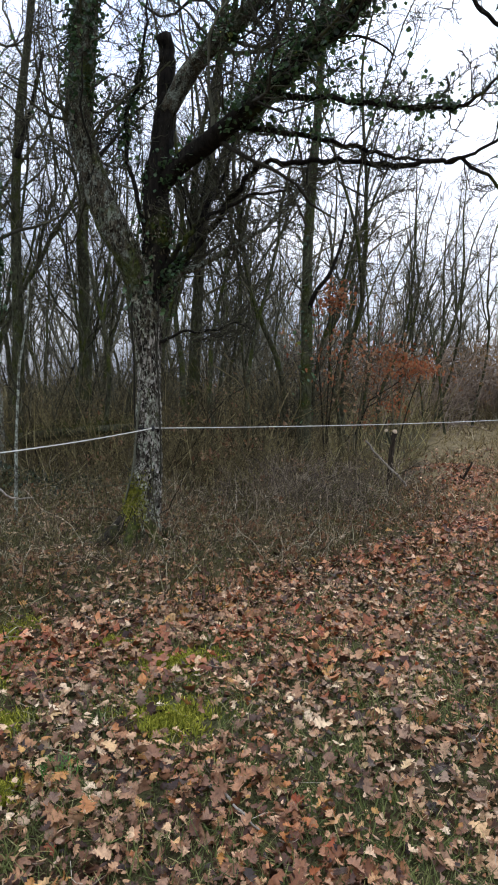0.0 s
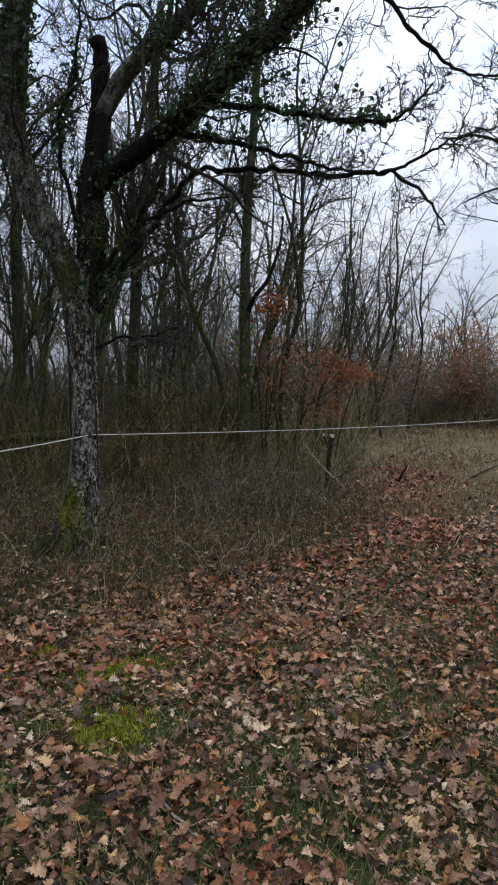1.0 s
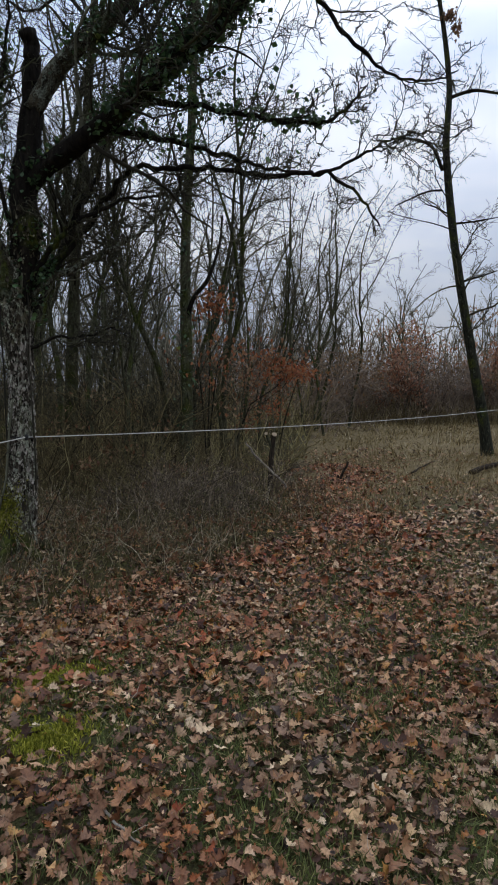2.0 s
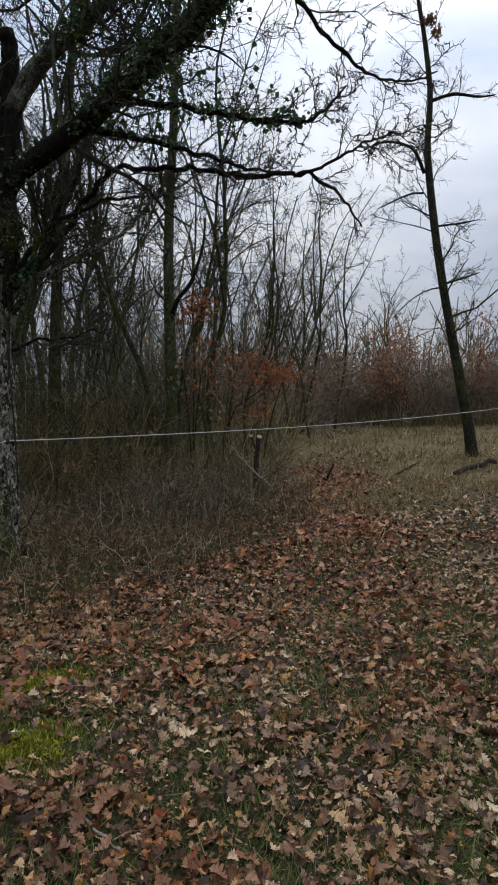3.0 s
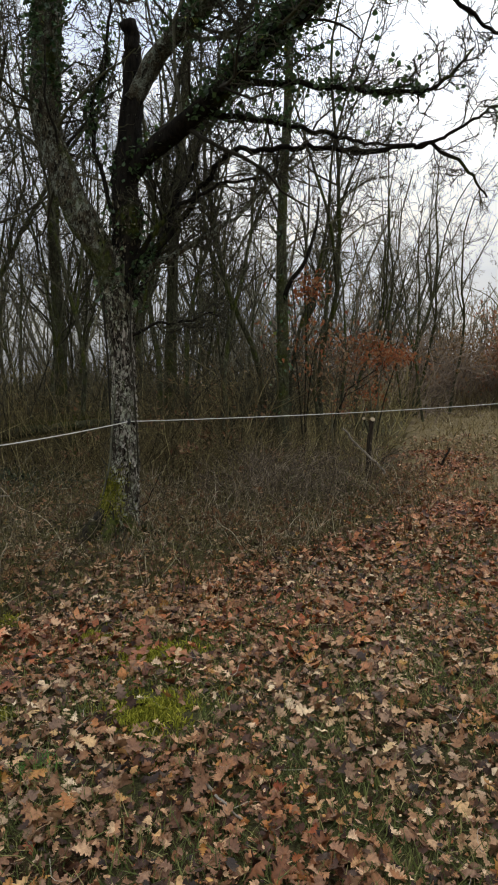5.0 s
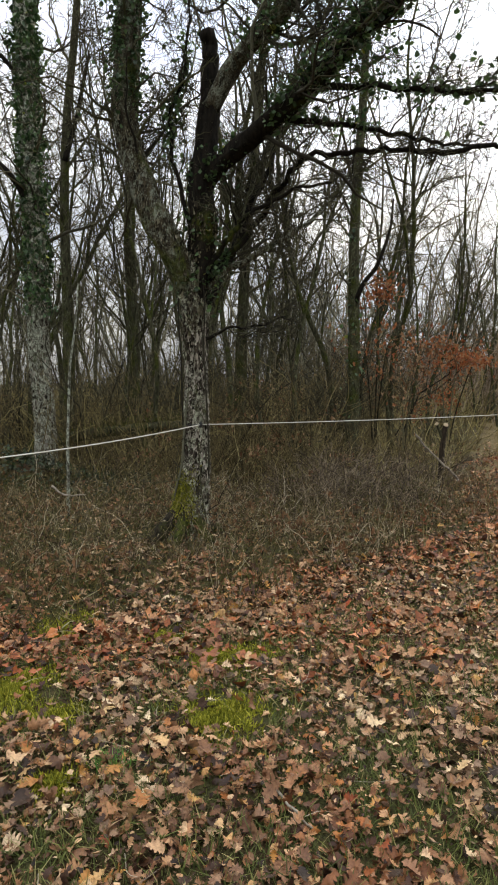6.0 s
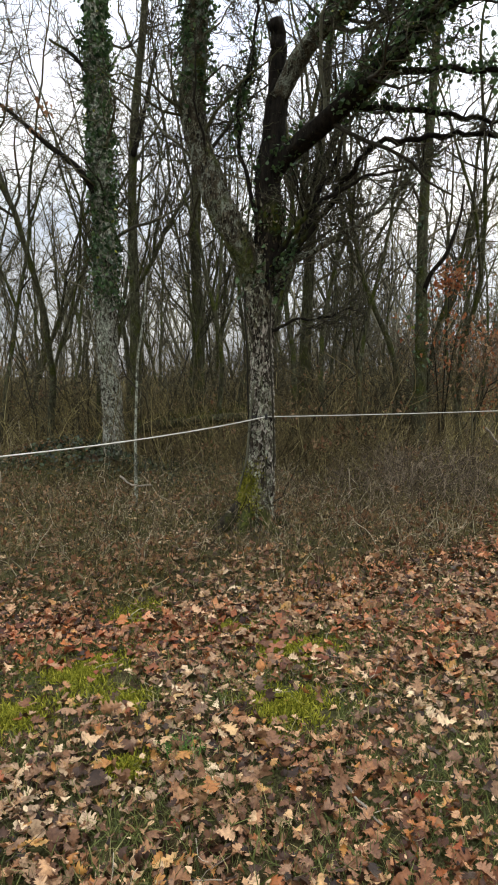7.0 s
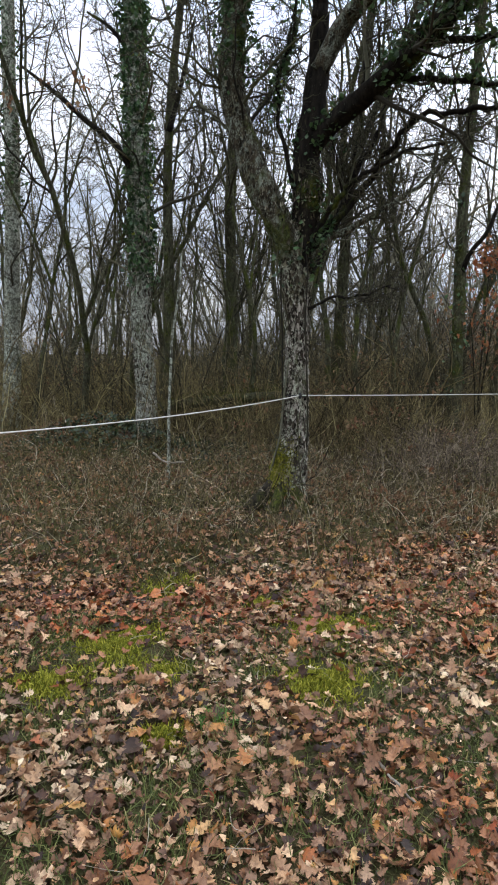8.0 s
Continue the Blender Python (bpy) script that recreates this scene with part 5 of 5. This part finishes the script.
leafy_spray("thin oak sapling with rusty red leaf sprays", (1.4, 12.2), ((1.5, 12.3, 3.25, 0.17, 0.15, 210), (1.2, 12.2, 2.3, 0.25, 0.3, 60), (1.6, 12.2, 2.2, 0.35, 0.4, 110)), M_RED, 401)
leafy_spray("thin oak sapling with bright red leaf sprays", (3.0, 13.6), ((3.12, 13.3, 2.06, 0.3, 0.12, 300), (2.7, 13.2, 2.35, 0.22, 0.14, 110), (3.45, 13.4, 2.0, 0.16, 0.07, 80)), M_RED, 402)
leafy_spray("thin oak sapling with tawny brown leaf sprays", (2.0, 12.6), ((2.2, 12.6, 2.15, 0.35, 0.3, 130), (1.9, 12.3, 1.6, 0.3, 0.25, 70)), M_BROWN, 403)
leafy_spray("young oak with russet leaves at the hedge", (12.6, 29.4), ((12.7, 29.4, 4.2, 0.5, 0.5, 240), (13.6, 29.6, 3.6, 0.6, 0.4, 240), (11.9, 29.4, 3.0, 0.5, 0.4, 160)), M_RUSSET, 404, (0.1, 0.18))
leafy_spray("young oak with tawny leaves at the hedge", (10.0, 29.6), ((10.1, 29.6, 3.2, 0.7, 0.3, 220), (9.0, 29.5, 2.7, 0.6, 0.3, 160)), M_TAN, 405, (0.1, 0.18))
low_brush = [brush("bramble", "low dry tangle of bramble stems", 14, 0.5, 1.0, 330, M_BRAMBLE, "brambles", 30, M_BROWN, 4, 0.0048, 0.0026, False, (0.03, 0.06)),
             brush("bramble", "low dry tangle of bramble stems", 13, 0.65, 0.9, 331, M_BRAMBLE, "brambles", 16, M_BROWN, 4, 0.0048, 0.0026, False, (0.03, 0.06))]
spots = [(-0.5, 6.6), (-1.9, 6.6), (-0.8, 7.2)]
while len(spots) < 50:
    x, y = r_bush.uniform(-7, 2.3), r_bush.uniform(4.6, 10)
    if y > litter_edge(x) + 0.25 and not (-1.75 < x < -0.75 and y < 6.9):
        spots.append((x, y))
plant(low_brush, spots, r_bush, 0.6, 1.15)
for k, (x, y) in enumerate(((-1.35, 5.75), (-0.95, 5.7), (-0.62, 5.9), (-1.65, 5.85))):
    copy_thing(low_brush[k % 2], Matrix.Translation((x, y, float(height(x, y)))) @ Matrix.Rotation(k * 1.3, 4, "Z")).scale = (0.5, 0.5, 0.5)

# ---- sapling, dead sticks, fence rope ----
M_ROPE = tinted("white_rope", ((0.0, (0.72, 0.7, 0.64)), (1.0, (0.8, 0.78, 0.72))), 0.6, 0.3, 200, 0.3)
M_BLACK = tinted("black_rubber", ((0.0, (0.015, 0.015, 0.015)), (1.0, (0.025, 0.025, 0.025))), 0.5, 0.4)
M_CUT = tinted("cut_wood", ((0.0, (0.36, 0.27, 0.17)), (1.0, (0.42, 0.33, 0.21))), 0.7, 0.25)
M_DARK = bark("wet_dead_wood", (0.01, 0.008, 0.006), (0.06, 0.045, 0.032), (0.16, 0.15, 0.12), 0.64, 0.62)
M_DEAD = bark("dead_wood", (0.12, 0.1, 0.08), (0.38, 0.33, 0.27), (0.5, 0.49, 0.44), 0.6, 0.7)

sapling = empty("sapling", (-2.63, 7.45, 0), "thin pale bare sapling by the fence", "tree")
sl, sr = limb("trunk", sapling, [(-2.63, 7.45, -0.05), (-2.61, 7.43, 0.5), (-2.6, 7.4, 0.88), (-2.57, 7.4, 1.5), (-2.55, 7.4, 1.8), (-2.47, 7.4, 2.3), (-2.44, 7.4, 2.7)], 0.022, 0.009, 8, M_GREY, 81.0)
tb = Tubes()
ramify(tb, sl, sr, 1.6, 0, [(8, 0.35, 0.8, 0.3, 0.05, 5, 3, 0.004, 0.3), (4, 0.5, 0.8, 0.3, 0.02, 4, 3, 0.003, 0.2)], r_bush)
part("crown", tb.mesh("crown", M_TWIG), sapling)


def stick(label, pts, r0, r1, seed, material):
    ob = empty("dead_stick", pts[0], label, "stick", "dead sticks")
    limb("stem", ob, pts, r0, r1, 8, material, seed, 0.25, jag=r0)
    return ob


stump = empty("cut_stump", (2.06, 9.6, 0), "cut sapling stump with a pale sawn top", "stump")
limb("trunk", stump, [(2.04, 9.6, -0.03), (2.05, 9.6, 0.49), (2.08, 9.6, 0.87), (2.1, 9.6, 1.0)], 0.04, 0.034, 10, M_DARK, 90.0)
stump_trunk = BOUGHS_MADE[-1]
limb("side_stub", stump, [(2.07, 9.6, 0.78), (2.0, 9.57, 0.95), (1.97, 9.56, 1.02)], 0.02, 0.018, 8, M_WOOD, 91.0)


def cap(owner, name, at, r, axis_, piece):
    bm = bmesh.new()
    bmesh.ops.create_cone(bm, cap_ends=True, segments=12, radius1=r, radius2=r * 0.96, depth=0.012)
    bm.transform(Vector(axis_).to_track_quat("Z", "Y").to_matrix().to_4x4())
    bmesh.ops.translate(bm, verts=bm.verts, vec=Vector(at) - owner.location)
    me = bpy.data.meshes.new(name)
    bm.to_mesh(me)
    bm.free()
    me.materials.append(M_CUT)
    part(name, me, piece, "pale sawn wood")


cap(stump, "sawn_top", (2.1, 9.585, 1.01), 0.037, (0.15, -0.7, 0.7), stump_trunk)
cap(stump, "sawn_side", (1.966, 9.548, 1.026), 0.025, (-0.4, -0.7, 0.5), BOUGHS_MADE[-1])
stick("pale dead branch leaning by the stump", [(2.24, 9.37, 0.25), (2.17, 9.38, 0.35), (1.88, 9.4, 0.62), (1.64, 9.4, 0.9)], 0.018, 0.011, 92.0, M_DEAD)
stick("dark broken branch stuck in the grass", [(3.7, 11.5, -0.02), (3.77, 11.5, 0.18), (3.87, 11.5, 0.38)], 0.026, 0.018, 93.0, M_DARK)
stick("dark broken branch stuck in the grass", [(3.7, 11.5, 0.06), (3.95, 11.45, 0.05), (4.2, 11.4, 0.03)], 0.014, 0.009, 94.0, M_DARK)
stick("dark fallen branch in the dry grass", [(5.5, 12.4, 0.06), (6.1, 13.2, 0.1), (6.75, 14.0, 0.12)], 0.02, 0.012, 95.0, M_DARK)
stick("dark fallen branch in the dry grass", [(6.6, 12.1, 0.07), (7.3, 12.6, 0.16), (8.0, 13.0, 0.2)], 0.06, 0.05, 96.0, M_DARK)
stick("thin pale fallen branch beside the sapling", [(-2.72, 7.2, 0.45), (-2.55, 7.15, 0.36), (-2.3, 7.1, 0.38)], 0.013, 0.006, 97.0, M_DEAD)
stick("thin dead twig lying on leaves", [(-0.08, 2.45, 0.04), (-0.0, 2.3, 0.045), (0.06, 2.22, 0.04)], 0.006, 0.003, 98.0, M_DEAD)

M_LOG_MOSS = tinted("log_moss", ((0.0, (0.03, 0.035, 0.01)), (0.6, (0.075, 0.08, 0.018)), (1.0, (0.14, 0.14, 0.03))), 0.9, 0.15)
log = empty("fallen_log", (-2.9, 11.1, 0.3), "fallen log under moss and ivy in the wood", "log")
log_line = limb("trunk", log, [(-4.6, 11.3, 0.5), (-3.6, 11.15, 0.72), (-2.6, 11.05, 0.85), (-1.5, 10.9, 0.95)], 0.11, 0.07, 12, M_WOOD, 99.0, 0.25)
limb("side_branch", log, [(-2.6, 11.05, 0.8), (-2.5, 11.0, 0.4), (-2.55, 10.95, -0.02)], 0.05, 0.04, 8, M_WOOD, 100.0)
limb("butt", log, [(-4.5, 11.3, 0.55), (-4.75, 11.3, 0.25), (-4.8, 11.3, -0.05)], 0.13, 0.16, 12, M_WOOD, 101.0)
f = r_bush.uniform(0, len(log_line[0]) - 1.01, 2600)
q = log_line[0][f.astype(int)] + (log_line[0][1] - log_line[0][0]) * (f - f.astype(int))[:, None] + np.abs(r_bush.normal(0, 1, (2600, 3))) * (0.0, 0.0, 0.06) + r_bush.normal(0, 0.06, (2600, 3))
part("moss", scatter("moss", blade_shapes((0.2, 0.6, 1.0), 0.16), q, r_bush.uniform(0.03, 0.07, 2600), r_bush.uniform(0, 6.28, 2600), r_bush.normal(0, 0.9, 2600), r_bush.normal(0, 0.9, 2600), M_LOG_MOSS, r_bush), log, "dull green moss")
# darker copy of the ivy leaf; the wood floor's shade is in its colour
M_SHADED_IVY = tinted("shaded_ivy_leaf", ((0.0, (0.008, 0.014, 0.006)), (0.5, (0.022, 0.036, 0.013)), (1.0, (0.05, 0.075, 0.025))), 0.5, 0.3, 40)
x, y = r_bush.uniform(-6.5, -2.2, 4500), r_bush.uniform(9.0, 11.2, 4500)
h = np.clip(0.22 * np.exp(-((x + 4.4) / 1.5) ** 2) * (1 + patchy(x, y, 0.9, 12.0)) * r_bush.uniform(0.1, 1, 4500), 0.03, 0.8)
tagged(new("ground_ivy", scatter("ground_ivy", IVY_FAR, np.stack([x, y, height(x, y) + h], -1), r_bush.uniform(0.04, 0.08, 4500), r_bush.uniform(0, 6.28, 4500), r_bush.normal(0.5, 0.5, 4500), r_bush.normal(0, 0.5, 4500), M_SHADED_IVY, r_bush)),
       "green ivy and bramble leaves on the wood floor, coloured as in shade", "ivy", kind="stuff")

rope = empty("fence_rope", (-1.05, 6.6, 1.17), "thin white electric fence rope tied to the oak", "rope")


def strand(a, b, sag, n):
    s = np.linspace(0, 1, n)[:, None]
    L = np.array(a) + (np.array(b) - np.array(a)) * s
    L[:, 2] -= (4 * sag * s * (1 - s))[:, 0]
    return L


for a, b, sag, n in (((-0.96, 6.61, 1.178), (9.5, 14.32, 1.4), 0.1, 80), ((-0.96, 6.61, 1.178), (-3.6, 0.8, 1.26), 0.13, 60)):
    tb = Tubes()
    tb.add(strand(a, b, sag, n) - np.array(rope.location), np.full(n, 0.005), 6)
    part("strand", tb.mesh("strand", M_ROPE), rope)
tb = Tubes()
ang = np.linspace(0, 2 * math.pi, 24)
tb.add(np.stack([-1.02 + 0.134 * np.cos(ang), 6.75 + 0.134 * np.sin(ang), np.full(24, 1.175)], -1) - np.array(rope.location), np.full(24, 0.006), 6)
part("tie", tb.mesh("tie", M_BLACK), rope, "black rubber tie round the trunk")
tb = Tubes()
tb.add(np.array([(-0.96, 6.615, 1.152), (-0.957, 6.605, 1.178), (-0.957, 6.612, 1.202)]) - np.array(rope.location), np.array([0.014, 0.02, 0.012]), 8)
part("insulator", tb.mesh("insulator", M_BLACK), rope, "small black insulator")

# ---- dead leaf clusters caught in the twigs ----
for cx, cy, cz, n in ((7.37, 15.1, 10.38, 100), (7.54, 15.1, 10.11, 50), (-5.35, 9.8, 5.55, 12), (-4.75, 9.8, 5.55, 9), (-4.95, 9.8, 5.25, 9), (-5.85, 9.7, 5.4, 16)):
    P = np.array((cx, cy, cz)) + r_bush.normal(0, 0.07, (n, 3))
    tagged(new("leaf_cluster", scatter("leaf_cluster", OAK_FAR, P, r_bush.uniform(0.07, 0.12, n), r_bush.uniform(0, 6.28, n), r_bush.normal(1.0, 0.5, n), r_bush.normal(0, 0.6, n), M_BROWN, r_bush)),
           "withered brown oak leaves clinging to a twig", "leaves", "withered leaf clusters", "stuff")

# ---- single leaves of the carpet nearest to the path ----
LEAF_MESHES = []
for k, (V, F) in enumerate(OAK):
    LEAF_MESHES.append(mesh_of("oak_leaf", V, F, M_LEAF))
for k, i in enumerate(single):
    ob = new("oak_leaf", LEAF_MESHES[k % len(LEAF_MESHES)])
    ob.parent = litter
    R = turns(yw[i:i + 1], tl[i:i + 1], rl[i:i + 1])[0]
    ob.matrix_basis = Matrix.Translation(pl[i]) @ Matrix([list(q) for q in R]).to_4x4() @ Matrix.Scale(float(sz[i]), 4)
